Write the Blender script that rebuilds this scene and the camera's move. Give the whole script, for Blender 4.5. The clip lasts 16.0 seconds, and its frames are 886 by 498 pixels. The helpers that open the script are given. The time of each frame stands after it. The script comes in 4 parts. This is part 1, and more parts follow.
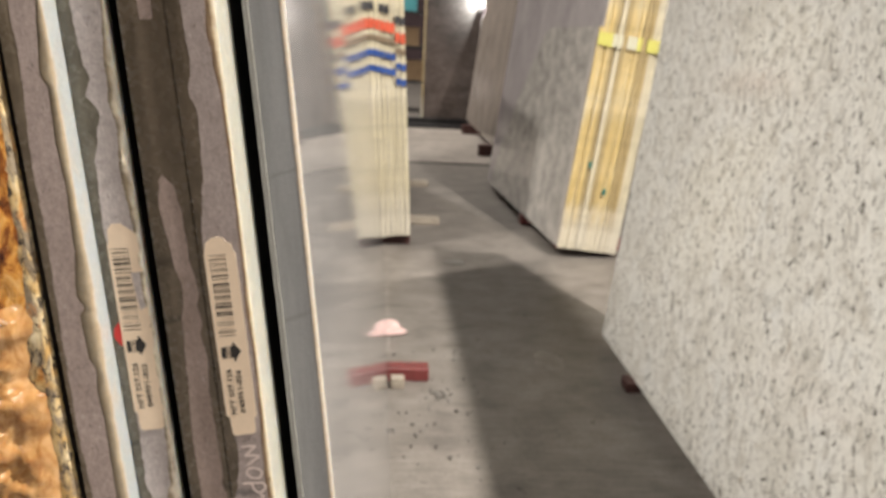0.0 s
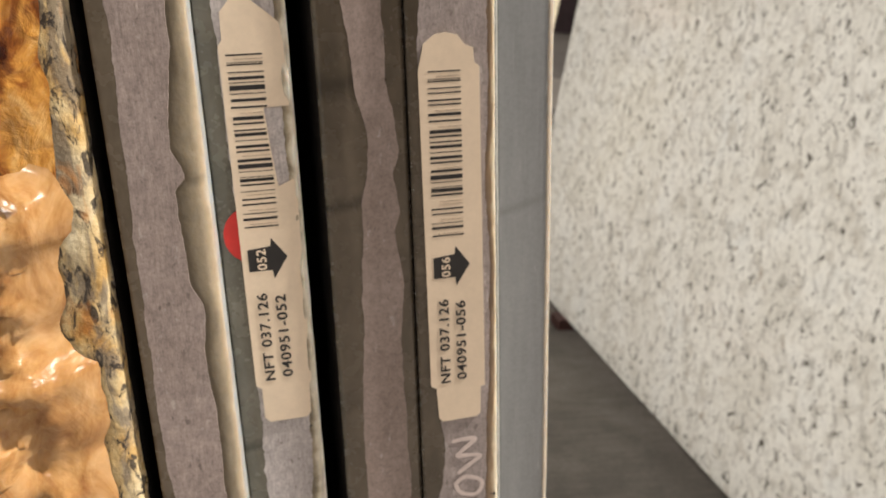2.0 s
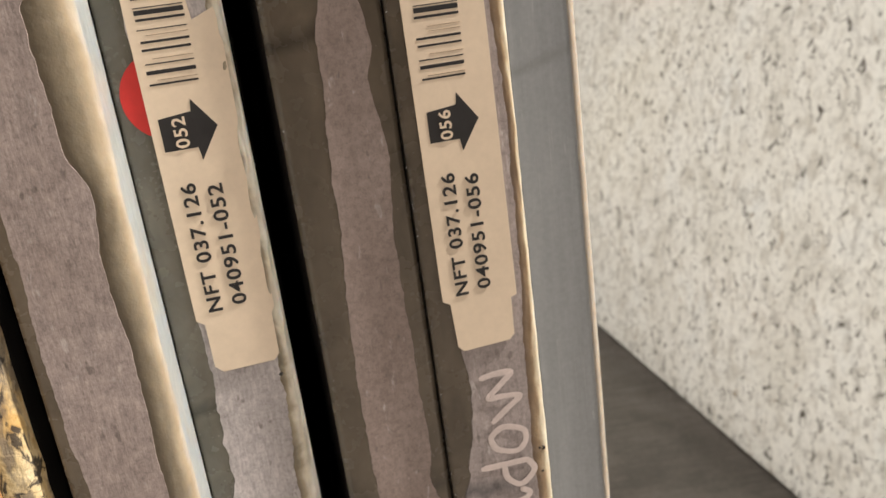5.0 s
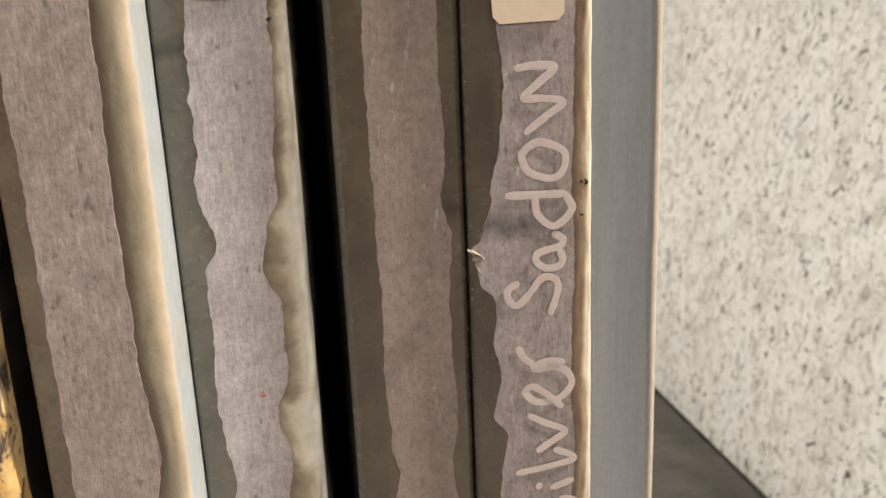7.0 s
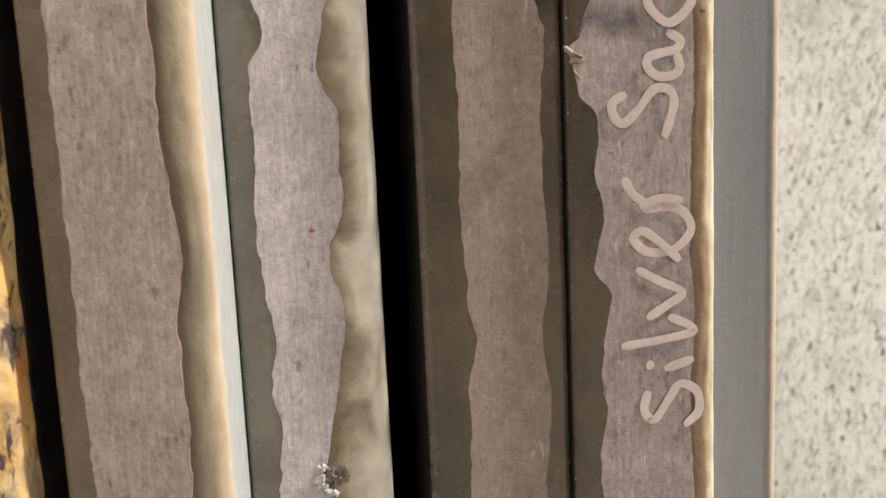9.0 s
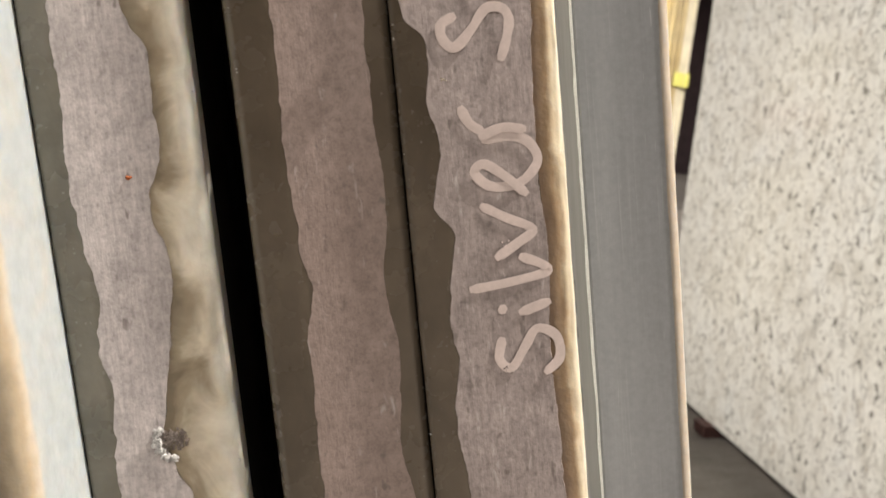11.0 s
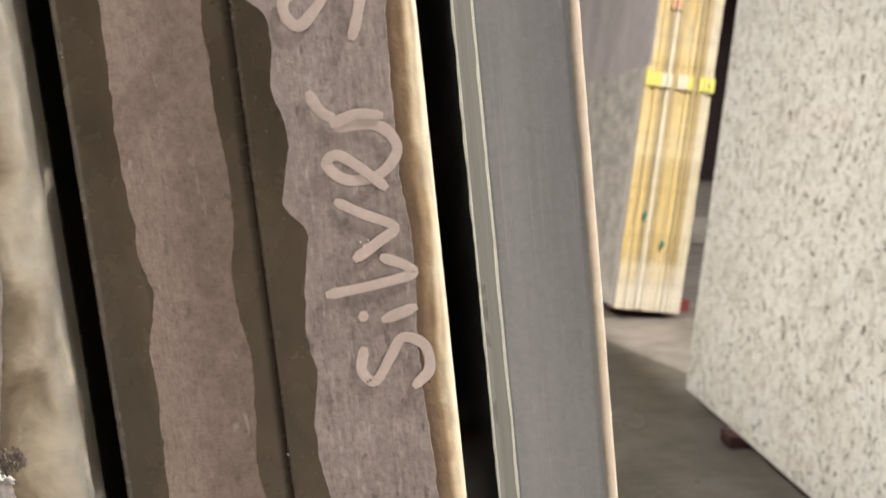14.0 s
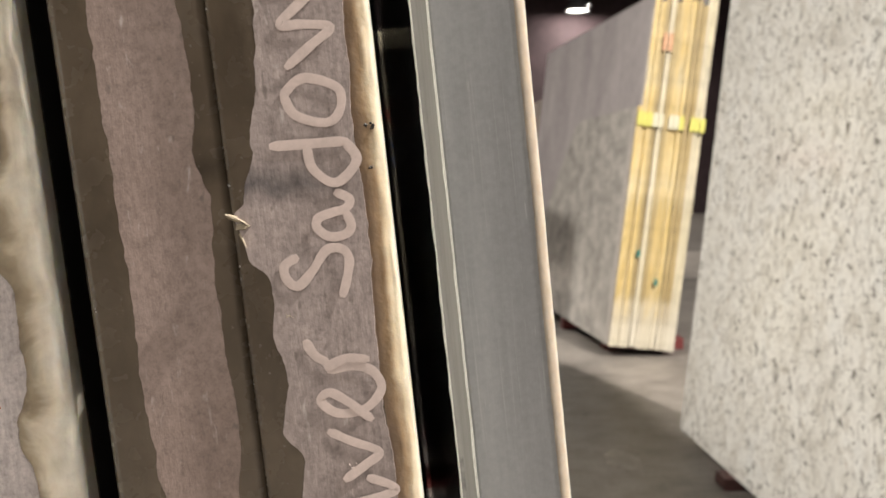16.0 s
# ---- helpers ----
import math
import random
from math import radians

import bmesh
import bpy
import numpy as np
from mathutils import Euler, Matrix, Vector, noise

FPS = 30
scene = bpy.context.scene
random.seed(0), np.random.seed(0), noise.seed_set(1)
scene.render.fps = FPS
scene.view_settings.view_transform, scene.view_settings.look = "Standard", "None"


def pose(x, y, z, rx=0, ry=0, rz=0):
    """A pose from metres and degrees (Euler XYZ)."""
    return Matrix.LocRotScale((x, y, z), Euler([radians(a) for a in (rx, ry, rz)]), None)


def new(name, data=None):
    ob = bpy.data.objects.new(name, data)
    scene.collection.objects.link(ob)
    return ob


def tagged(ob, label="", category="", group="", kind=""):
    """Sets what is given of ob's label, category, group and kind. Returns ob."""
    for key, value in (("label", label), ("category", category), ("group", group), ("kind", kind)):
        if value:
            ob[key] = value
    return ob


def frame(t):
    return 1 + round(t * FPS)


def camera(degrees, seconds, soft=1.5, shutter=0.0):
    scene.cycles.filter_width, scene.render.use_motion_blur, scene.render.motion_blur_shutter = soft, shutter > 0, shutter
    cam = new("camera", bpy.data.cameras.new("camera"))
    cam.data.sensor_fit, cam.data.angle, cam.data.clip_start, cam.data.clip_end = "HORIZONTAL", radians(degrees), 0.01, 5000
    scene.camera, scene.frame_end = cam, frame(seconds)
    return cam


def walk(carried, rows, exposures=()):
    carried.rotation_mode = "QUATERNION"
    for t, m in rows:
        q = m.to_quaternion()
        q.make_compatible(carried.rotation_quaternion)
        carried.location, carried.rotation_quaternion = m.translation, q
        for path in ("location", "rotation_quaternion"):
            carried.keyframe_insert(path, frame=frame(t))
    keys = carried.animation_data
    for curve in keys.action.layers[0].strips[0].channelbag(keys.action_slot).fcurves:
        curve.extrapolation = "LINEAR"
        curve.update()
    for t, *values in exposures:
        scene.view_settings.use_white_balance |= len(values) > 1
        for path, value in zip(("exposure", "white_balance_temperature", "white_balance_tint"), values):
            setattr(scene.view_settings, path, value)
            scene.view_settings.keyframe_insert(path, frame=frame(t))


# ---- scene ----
# ---- camera ----
cam = camera(55.4, 16.0)
cam.data.dof.use_dof = True
cam.data.dof.focus_distance = 0.2
cam.data.dof.aperture_fstop = 30.5
METRES, EYE, TILT, LEAN, TURN = 0.83, 1.43, 0.0, -6.2, -3.4
ROWS = [
    (0.0, 0.0, 0.0, 0.0, -0.84, -14.88, 3.15),
    (0.5, -0.053, 0.0964, -0.0283, -4.6, -16.09, 3.38),
    (1.0, -0.1164, 0.1772, -0.0762, -6.45, -17.86, 2.61),
    (1.5, -0.196, 0.2584, -0.1059, -8.32, -18.96, 1.74),
    (2.0, -0.2502, 0.3336, -0.132, -9.85, -18.99, 1.52),
    (2.5, -0.2582, 0.3689, -0.1442, -10.27, -18.75, 1.87),
    (3.0, -0.2575, 0.3935, -0.1438, -9.8, -18.25, 2.99),
    (5.5, -0.2387, 0.4259, -0.2454, -11.65, -18.12, 7.45),
    (6.0, -0.2401, 0.4325, -0.2741, -10.58, -17.62, 5.41),
    (6.5, -0.2369, 0.4422, -0.3139, -8.77, -16.39, 3.49),
    (7.0, -0.2388, 0.449, -0.345, -6.84, -14.35, 2.35),
    (7.5, -0.2424, 0.4614, -0.3722, -5.22, -11.76, 2.09),
    (8.0, -0.2481, 0.4691, -0.3943, -4.01, -9.29, 1.92),
    (10.5, -0.2168, 0.492, -0.4481, -1.88, -7.23, 4.02),
    (11.0, -0.2007, 0.4919, -0.4442, -1.65, -8.04, 5.12),
    (11.5, -0.1976, 0.488, -0.4459, -1.16, -8.17, 5.48),
    (12.0, -0.1985, 0.5037, -0.4619, -0.63, -8.22, 5.21),
    (12.5, -0.1888, 0.5167, -0.4674, -0.23, -8.14, 5.28),
    (13.0, -0.1763, 0.5181, -0.4574, 0.06, -7.87, 5.54),
    (13.5, -0.166, 0.5111, -0.4555, 0.22, -7.6, 5.68),
    (14.0, -0.1629, 0.5108, -0.4524, 0.29, -7.24, 5.74),
    (14.5, -0.1597, 0.5073, -0.4374, 0.23, -6.69, 5.75),
    (15.0, -0.154, 0.4981, -0.425, 0.16, -6.06, 5.72),
    (15.5, -0.152, 0.4908, -0.4137, 0.01, -5.58, 5.78),
    (16.0, -0.1533, 0.4857, -0.4026, -0.05, -5.09, 5.93),
]
walk(cam, [(t, pose(0, 0, EYE, TILT, LEAN, TURN) @ pose(METRES * x, METRES * y, METRES * z, 90 + pitch, roll, yaw)) for t, x, y, z, yaw, pitch, roll in ROWS],
     [(0.0, -0.18), (2.5, -0.18), (6.0, -0.04), (8.0, 0.02), (12.0, 0.04), (16.0, 0.01)])

# ---- light ----
world = bpy.data.worlds.new("warehouse_air")
scene.world = world
world.use_nodes = True
world.node_tree.nodes["Background"].inputs[0].default_value = (0.9, 0.88, 0.92, 1)
world.node_tree.nodes["Background"].inputs[1].default_value = 0.006

LAMPS = [  # x, y, z, watts, disc size
    (3.05, 0.15, 5.9, 1120, 0.2),
    # next five are unseen, added to light the granite, slab ends and far stacks
    (-3.2, 3.0, 5.5, 450, 0.4),
    (-0.9, -4.6, 4.8, 180, 0.5),
    (5.2, -3.6, 5.0, 290, 0.4),
    (-2.2, 13.5, 5.9, 520, 0.4),
    (0.6, 11.2, 5.9, 110, 0.4),
    # these two hang in view at the far end
    (4.15, 19.8, 4.78, 150, 0.4),
    (4.95, 23.1, 5.55, 120, 0.4),
]


# ---- helpers of this scene ----
def smooth(a, b, x):
    t = min(1.0, max(0.0, (x - a) / (b - a)))
    return t * t * (3 - 2 * t)


def wob(x, seed, size):
    """Smooth noise along a line, about -1 to 1."""
    return noise.noise(Vector((x / size, seed * 7.31, seed * 3.17)))


def along(points, w):
    """Value of a short profile of (height, value) pairs at a height, eased from pair to pair."""
    if w >= points[0][0]:
        return points[0][1]
    for (w0, v0), (w1, v1) in zip(points, points[1:]):
        if w >= w1:
            return v1 + (v0 - v1) * smooth(w1, w0, w)
    return points[-1][1]


def thing(name, m, label, category, group="", kind=""):
    ob = new(name)
    ob.empty_display_size = 0.05
    ob.matrix_world = m
    return tagged(ob, label, category, group, kind)


def mesh_of(bm, material, shade=False):
    me = bpy.data.meshes.new("mesh")
    bmesh.ops.recalc_face_normals(bm, faces=bm.faces)
    bm.to_mesh(me)
    bm.free()
    for p in me.polygons:
        p.use_smooth = shade
    me.materials.append(material)
    return me


def part(name, bm, material, parent, label="", shade=False, at=(0, 0, 0)):
    """One mesh object under a thing or a part; at: the thing's base in the coordinates of the mesh."""
    me = bm if isinstance(bm, bpy.types.Mesh) else mesh_of(bm, material, shade)
    ob = new(name, me)
    ob.parent = parent
    ob.location = -Vector(at)
    return tagged(ob, label)


def solo(name, bm, material, m, label, category, group="", kind="", shade=False):
    ob = new(name, mesh_of(bm, material, shade))
    ob.matrix_world = m
    return tagged(ob, label, category, group, kind)


def add_box(bm, x0, x1, y0, y1, z0, z1, bevel=0.0, segments=1):
    r = bmesh.ops.create_cube(bm, size=1, matrix=Matrix.Translation(((x0 + x1) / 2, (y0 + y1) / 2, (z0 + z1) / 2)) @ Matrix.Diagonal((x1 - x0, y1 - y0, z1 - z0, 1)))
    if bevel:
        edges = {e for v in r["verts"] for e in v.link_edges}
        bmesh.ops.bevel(bm, geom=list(edges), offset=bevel, segments=segments, profile=0.5, affect="EDGES")
    return bm


def box(*a, **k):
    return add_box(bmesh.new(), *a, **k)


def rough_box(x0, x1, y0, y1, z0, z1, step, amount, seed, bevel=0.004):
    """A box with worn, uneven faces."""
    bm = box(x0, x1, y0, y1, z0, z1, bevel=bevel)
    for axis, lo, hi in ((0, x0, x1), (1, y0, y1), (2, z0, z1)):
        n = min(60, int((hi - lo) / step))
        for i in range(1, n):
            co, no = [0, 0, 0], [0, 0, 0]
            co[axis], no[axis] = lo + (hi - lo) * i / n, 1
            bmesh.ops.bisect_plane(bm, geom=bm.verts[:] + bm.edges[:] + bm.faces[:], plane_co=co, plane_no=no)
    for v in bm.verts:
        p = v.co / (step * 3) + Vector((seed * 5.1, seed * 2.3, 0))
        v.co += noise.noise_vector(p) * amount
    return bm


def prism(points, y0, y1):
    """A flat plate with an outline in (x, z) and thickness from y0 (front) to y1."""
    bm = bmesh.new()
    front = [bm.verts.new((x, y0, z)) for x, z in points]
    back = [bm.verts.new((x, y1, z)) for x, z in points]
    bm.faces.new(front)
    bm.faces.new(back[::-1])
    n = len(points)
    for i in range(n):
        bm.faces.new((front[i], back[i], back[(i + 1) % n], front[(i + 1) % n]))
    return bm


def curve_points(points, per=8):
    """Catmull-Rom line through a few points."""
    p = [Vector(a) for a in points]
    p = [p[0] * 2 - p[1]] + p + [p[-1] * 2 - p[-2]]
    out = []
    for a, b, c, d in zip(p, p[1:], p[2:], p[3:]):
        for i in range(per):
            t = i / per
            out.append(0.5 * (2 * b + (c - a) * t + (2 * a - 5 * b + 4 * c - d) * t * t + (3 * b - a - 3 * c + d) * t ** 3))
    return out + [p[-2]]


# ---- materials ----
def material(name):
    m = bpy.data.materials.new(name)
    m.use_nodes = True
    nt = m.node_tree
    return m, nt, nt.nodes["Principled BSDF"]


def node(nt, kind, **inputs):
    n = nt.nodes.new(kind)
    for k, v in inputs.items():
        n.inputs[k.replace("_", " ")].default_value = v
    return n


def coords(nt, scale, rot=(0, 0, 0)):
    tc = nt.nodes.new("ShaderNodeTexCoord")
    mp = nt.nodes.new("ShaderNodeMapping")
    mp.inputs["Scale"].default_value = scale
    mp.inputs["Rotation"].default_value = [radians(a) for a in rot]
    nt.links.new(tc.outputs["Object"], mp.inputs["Vector"])
    return mp.outputs["Vector"]


def noise_tex(nt, scale, detail=4.0, rough=0.55, distortion=0.0, stretch=(1, 1, 1), rot=(0, 0, 0)):
    n = node(nt, "ShaderNodeTexNoise", Scale=scale, Detail=detail, Roughness=rough, Distortion=distortion)
    nt.links.new(coords(nt, stretch, rot), n.inputs["Vector"])
    return n.outputs["Fac"]


def voronoi(nt, scale, stretch=(1, 1, 1), out="Distance", feature="F1"):
    n = nt.nodes.new("ShaderNodeTexVoronoi")
    n.feature = feature
    n.inputs["Scale"].default_value = scale
    nt.links.new(coords(nt, stretch), n.inputs["Vector"])
    return n.outputs[out]


def ramp(nt, fac, *stops, ease="LINEAR"):
    r = nt.nodes.new("ShaderNodeValToRGB")
    r.color_ramp.interpolation = ease
    while len(r.color_ramp.elements) < len(stops):
        r.color_ramp.elements.new(0.5)
    for e, (pos, c) in zip(r.color_ramp.elements, stops):
        e.position = pos
        e.color = (c, c, c, 1) if isinstance(c, (int, float)) else (*c, 1)
    nt.links.new(fac, r.inputs[0])
    return r.outputs[0]


def mix(nt, fac, a, b, how="MIX"):
    m = nt.nodes.new("ShaderNodeMix")
    m.data_type, m.blend_type = "RGBA", how
    for sock, v in ((m.inputs[0], fac), (m.inputs[6], a), (m.inputs[7], b)):
        if isinstance(v, (int, float)):
            sock.default_value = v if sock == m.inputs[0] else (v, v, v, 1)
        elif isinstance(v, tuple):
            sock.default_value = (*v, 1)
        else:
            nt.links.new(v, sock)
    return m.outputs[2]


def bump(nt, bsdf, height, strength, distance):
    b = node(nt, "ShaderNodeBump", Strength=strength, Distance=distance)
    nt.links.new(height, b.inputs["Height"])
    nt.links.new(b.outputs[0], bsdf.inputs["Normal"])


def paint(nt, bsdf, colour, rough):
    for key, v in (("Base Color", colour), ("Roughness", rough)):
        if isinstance(v, (int, float)):
            bsdf.inputs[key].default_value = v
        elif isinstance(v, tuple):
            bsdf.inputs[key].default_value = (*v, 1)
        else:
            nt.links.new(v, bsdf.inputs[key])


def crossing(nt, low, high, slope, u0, u1, wobble=0.008, grain=120):
    """Mask of one vein that crosses a slab's end between two heights, from u0 to u1 across the stack."""
    tc = nt.nodes.new("ShaderNodeTexCoord")
    sep = nt.nodes.new("ShaderNodeSeparateXYZ")
    nt.links.new(tc.outputs["Object"], sep.inputs[0])
    wave = node(nt, "ShaderNodeMath")
    wave.operation = "MULTIPLY_ADD"
    nt.links.new(noise_tex(nt, grain, 4, 0.6), wave.inputs[0])
    wave.inputs[1].default_value = wobble
    nt.links.new(sep.outputs["Z"], wave.inputs[2])
    across = node(nt, "ShaderNodeMath")
    across.operation = "MULTIPLY_ADD"
    nt.links.new(sep.outputs["X"], across.inputs[0])
    across.inputs[1].default_value = slope
    nt.links.new(wave.outputs[0], across.inputs[2])
    place = nt.nodes.new("ShaderNodeMapRange")
    place.inputs["From Min"].default_value, place.inputs["From Max"].default_value = low + wobble / 2, high + wobble / 2
    nt.links.new(across.outputs[0], place.inputs["Value"])
    side = nt.nodes.new("ShaderNodeMapRange")
    side.inputs["From Min"].default_value, side.inputs["From Max"].default_value = u0, u1
    nt.links.new(sep.outputs["X"], side.inputs["Value"])
    return mix(nt, 1.0, ramp(nt, place.outputs[0], (0.05, 0.0), (0.45, 0.85), (0.6, 0.6), (0.95, 0.0)), ramp(nt, side.outputs[0], (0.0, 0.0), (0.04, 1.0), (0.6, 0.8), (1.0, 0.0)), "MULTIPLY")


def mat_sawn(name, dark, light, lines=0.86):
    """Matt sawn marble with fine saw lines, darker pores, pale scuffs and one grey vein."""
    m, nt, b = material(name)
    big = noise_tex(nt, 26, 4, 0.6)
    saw = noise_tex(nt, 1.0, 3, 0.65, stretch=(1150, 300, 170))
    grit = noise_tex(nt, 820, 3, 0.75)
    base = ramp(nt, big, (0.3, dark), (0.7, light))
    mid = noise_tex(nt, 1.0, 4, 0.7, 0.4, stretch=(260, 100, 190))
    c = mix(nt, 1.0, base, ramp(nt, mid, (0.3, 0.80), (0.5, 1.0), (0.7, 1.16)), "MULTIPLY")
    c = mix(nt, 1.0, c, ramp(nt, saw, (0.28, lines), (0.5, 0.99), (0.72, 2.0 - lines)), "MULTIPLY")
    c = mix(nt, 1.0, c, ramp(nt, grit, (0.3, 0.76), (0.5, 1.0), (0.75, 1.16)), "MULTIPLY")
    pores = noise_tex(nt, 1.0, 2, 0.5, stretch=(430, 300, 210))
    c = mix(nt, ramp(nt, pores, (0.66, 0.0), (0.74, 0.7)), c, (0.14, 0.115, 0.105))
    scuff = noise_tex(nt, 1.0, 3, 0.65, 0.5, stretch=(420, 300, 130))
    c = mix(nt, ramp(nt, scuff, (0.63, 0.0), (0.74, 0.55)), c, (0.58, 0.53, 0.51))
    c = mix(nt, crossing(nt, 1.0835, 1.0945, 0.12, 0.018, 0.046, 0.005, 200), c, (0.06, 0.058, 0.062))
    paint(nt, b, c, 0.62)
    bump(nt, b, mix(nt, 0.5, saw, grit), 0.35, 0.0004)
    return m


def mat_resin(name, dark, light, rough=0.22):
    """Stone soaked with clear resin: darker, smooth and slightly glossy, with veins in it."""
    m, nt, b = material(name)
    big = noise_tex(nt, 34, 5, 0.6, 0.4)
    c = ramp(nt, big, (0.3, dark), (0.72, light))
    murk = noise_tex(nt, 1.0, 5, 0.6, 0.5, stretch=(120, 80, 60))
    c = mix(nt, 1.0, c, ramp(nt, murk, (0.3, 0.8), (0.7, 1.12)), "MULTIPLY")
    for low, high, u0, u1 in ((1.262, 1.277, -0.014, 0.022), (1.222, 1.231, -0.014, 0.02), (1.134, 1.141, -0.06, -0.018), (1.082, 1.094, 0.008, 0.024)):
        c = mix(nt, crossing(nt, low, high, -0.15, u0, u1, 0.006, 160), c, tuple(v * 0.45 for v in dark))
    specks = noise_tex(nt, 900, 2, 0.5)
    c = mix(nt, ramp(nt, specks, (0.7, 0.0), (0.76, 0.35)), c, (0.35, 0.33, 0.3))
    paint(nt, b, c, ramp(nt, noise_tex(nt, 160, 3), (0.3, rough * 0.8), (0.7, rough * 1.5)))
    bump(nt, b, noise_tex(nt, 220, 3), 0.25, 0.0006)
    return m


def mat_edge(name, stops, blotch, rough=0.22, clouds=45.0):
    """Translucent polished edge: colour goes from brown to pale across the edge, in uneven clouds."""
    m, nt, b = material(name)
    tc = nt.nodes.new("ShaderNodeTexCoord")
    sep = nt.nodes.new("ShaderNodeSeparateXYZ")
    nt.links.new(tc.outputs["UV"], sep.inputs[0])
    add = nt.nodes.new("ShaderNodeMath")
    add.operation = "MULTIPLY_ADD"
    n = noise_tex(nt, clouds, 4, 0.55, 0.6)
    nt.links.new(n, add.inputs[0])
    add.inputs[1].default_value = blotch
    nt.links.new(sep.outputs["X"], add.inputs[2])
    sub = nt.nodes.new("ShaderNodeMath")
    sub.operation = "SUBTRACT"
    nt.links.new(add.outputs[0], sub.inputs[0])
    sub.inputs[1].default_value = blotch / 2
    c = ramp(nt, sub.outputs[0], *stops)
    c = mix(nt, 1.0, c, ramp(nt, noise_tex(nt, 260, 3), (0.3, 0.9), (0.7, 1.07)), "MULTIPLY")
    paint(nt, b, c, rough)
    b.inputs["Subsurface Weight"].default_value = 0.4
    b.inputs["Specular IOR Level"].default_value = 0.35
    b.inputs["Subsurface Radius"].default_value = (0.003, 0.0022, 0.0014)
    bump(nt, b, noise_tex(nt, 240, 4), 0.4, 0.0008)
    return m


def mat_polished():
    """Grey marble, polished like a mirror, with soft clouds and thin dark veins."""
    m, nt, b = material("polished_grey_marble")
    cloud = noise_tex(nt, 1.0, 5, 0.6, 0.5, stretch=(9, 2.2, 3.2))
    c = ramp(nt, cloud, (0.3, (0.25, 0.25, 0.25)), (0.7, (0.36, 0.355, 0.35)))
    vein = noise_tex(nt, 1.0, 5, 0.55, 0.8, stretch=(12, 2.5, 11), rot=(0, 10, 0))
    c = mix(nt, ramp(nt, vein, (0.488, 0.0), (0.5, 0.6), (0.512, 0.0)), c, (0.13, 0.135, 0.14))
    paint(nt, b, c, 0.06)
    return m


def mat_honed():
    """The grey marble's smooth end, with long soft grinding streaks."""
    m, nt, b = material("ground_grey_marble")
    cloud = noise_tex(nt, 1.0, 4, 0.6, stretch=(90, 40, 7))
    c = ramp(nt, cloud, (0.3, (0.183, 0.186, 0.194)), (0.7, (0.248, 0.253, 0.264)))
    streak = noise_tex(nt, 1.0, 3, 0.6, stretch=(1100, 200, 16))
    c = mix(nt, ramp(nt, streak, (0.6, 0.0), (0.8, 0.35)), c, (0.42, 0.42, 0.42))
    for low, high, slope in ((1.183, 1.190, -0.25), (1.292, 1.297, -0.3)):
        c = mix(nt, crossing(nt, low, high, slope, 0.055, 0.13, 0.005, 90), c, (0.17, 0.17, 0.175))
    scratch = noise_tex(nt, 1.0, 3, 0.6, stretch=(700, 200, 60))
    c = mix(nt, ramp(nt, scratch, (0.67, 0.0), (0.76, 0.4)), c, (0.44, 0.44, 0.43))
    grit = noise_tex(nt, 620, 3, 0.6)
    c = mix(nt, 1.0, c, ramp(nt, grit, (0.3, 0.93), (0.7, 1.06)), "MULTIPLY")
    paint(nt, b, c, 0.3)
    bump(nt, b, streak, 0.12, 0.0003)
    return m


def mat_granite():
    """White granite with grey and beige clouds, dark elongated flecks and a few rusty ones."""
    m, nt, b = material("white_granite")
    cloud = noise_tex(nt, 5, 4, 0.6)
    c = ramp(nt, cloud, (0.3, (0.70, 0.69, 0.63)), (0.55, (0.82, 0.82, 0.77)), (0.8, (0.74, 0.76, 0.74)))
    grain = noise_tex(nt, 60, 5, 0.68)
    c = mix(nt, 1.0, c, ramp(nt, grain, (0.3, 0.74), (0.5, 1.0), (0.75, 1.08)), "MULTIPLY")
    beige = noise_tex(nt, 1.0, 4, 0.6, 0.4, stretch=(22, 19, 17), rot=(40, 0, 0))
    c = mix(nt, ramp(nt, beige, (0.52, 0.0), (0.66, 0.6)), c, (0.50, 0.475, 0.415))
    grey = noise_tex(nt, 1.0, 5, 0.7, 0.7, stretch=(34, 30, 21), rot=(35, 0, 0))
    c = mix(nt, ramp(nt, grey, (0.53, 0.0), (0.64, 0.65)), c, (0.37, 0.36, 0.325))
    fleck = noise_tex(nt, 1.0, 4, 0.72, 0.9, stretch=(46, 42, 33), rot=(40, 0, 0))
    c = mix(nt, ramp(nt, fleck, (0.575, 0.0), (0.63, 0.95)), c, (0.085, 0.076, 0.062))
    dots = noise_tex(nt, 1.0, 3, 0.6, 0.4, stretch=(120, 105, 85))
    c = mix(nt, ramp(nt, dots, (0.66, 0.0), (0.72, 0.45)), c, (0.16, 0.15, 0.13))
    rust = noise_tex(nt, 1.0, 4, 0.6, 0.5, stretch=(30, 26, 20))
    c = mix(nt, ramp(nt, rust, (0.64, 0.0), (0.70, 0.6)), c, (0.27, 0.20, 0.12))
    paint(nt, b, c, 0.16)
    return m


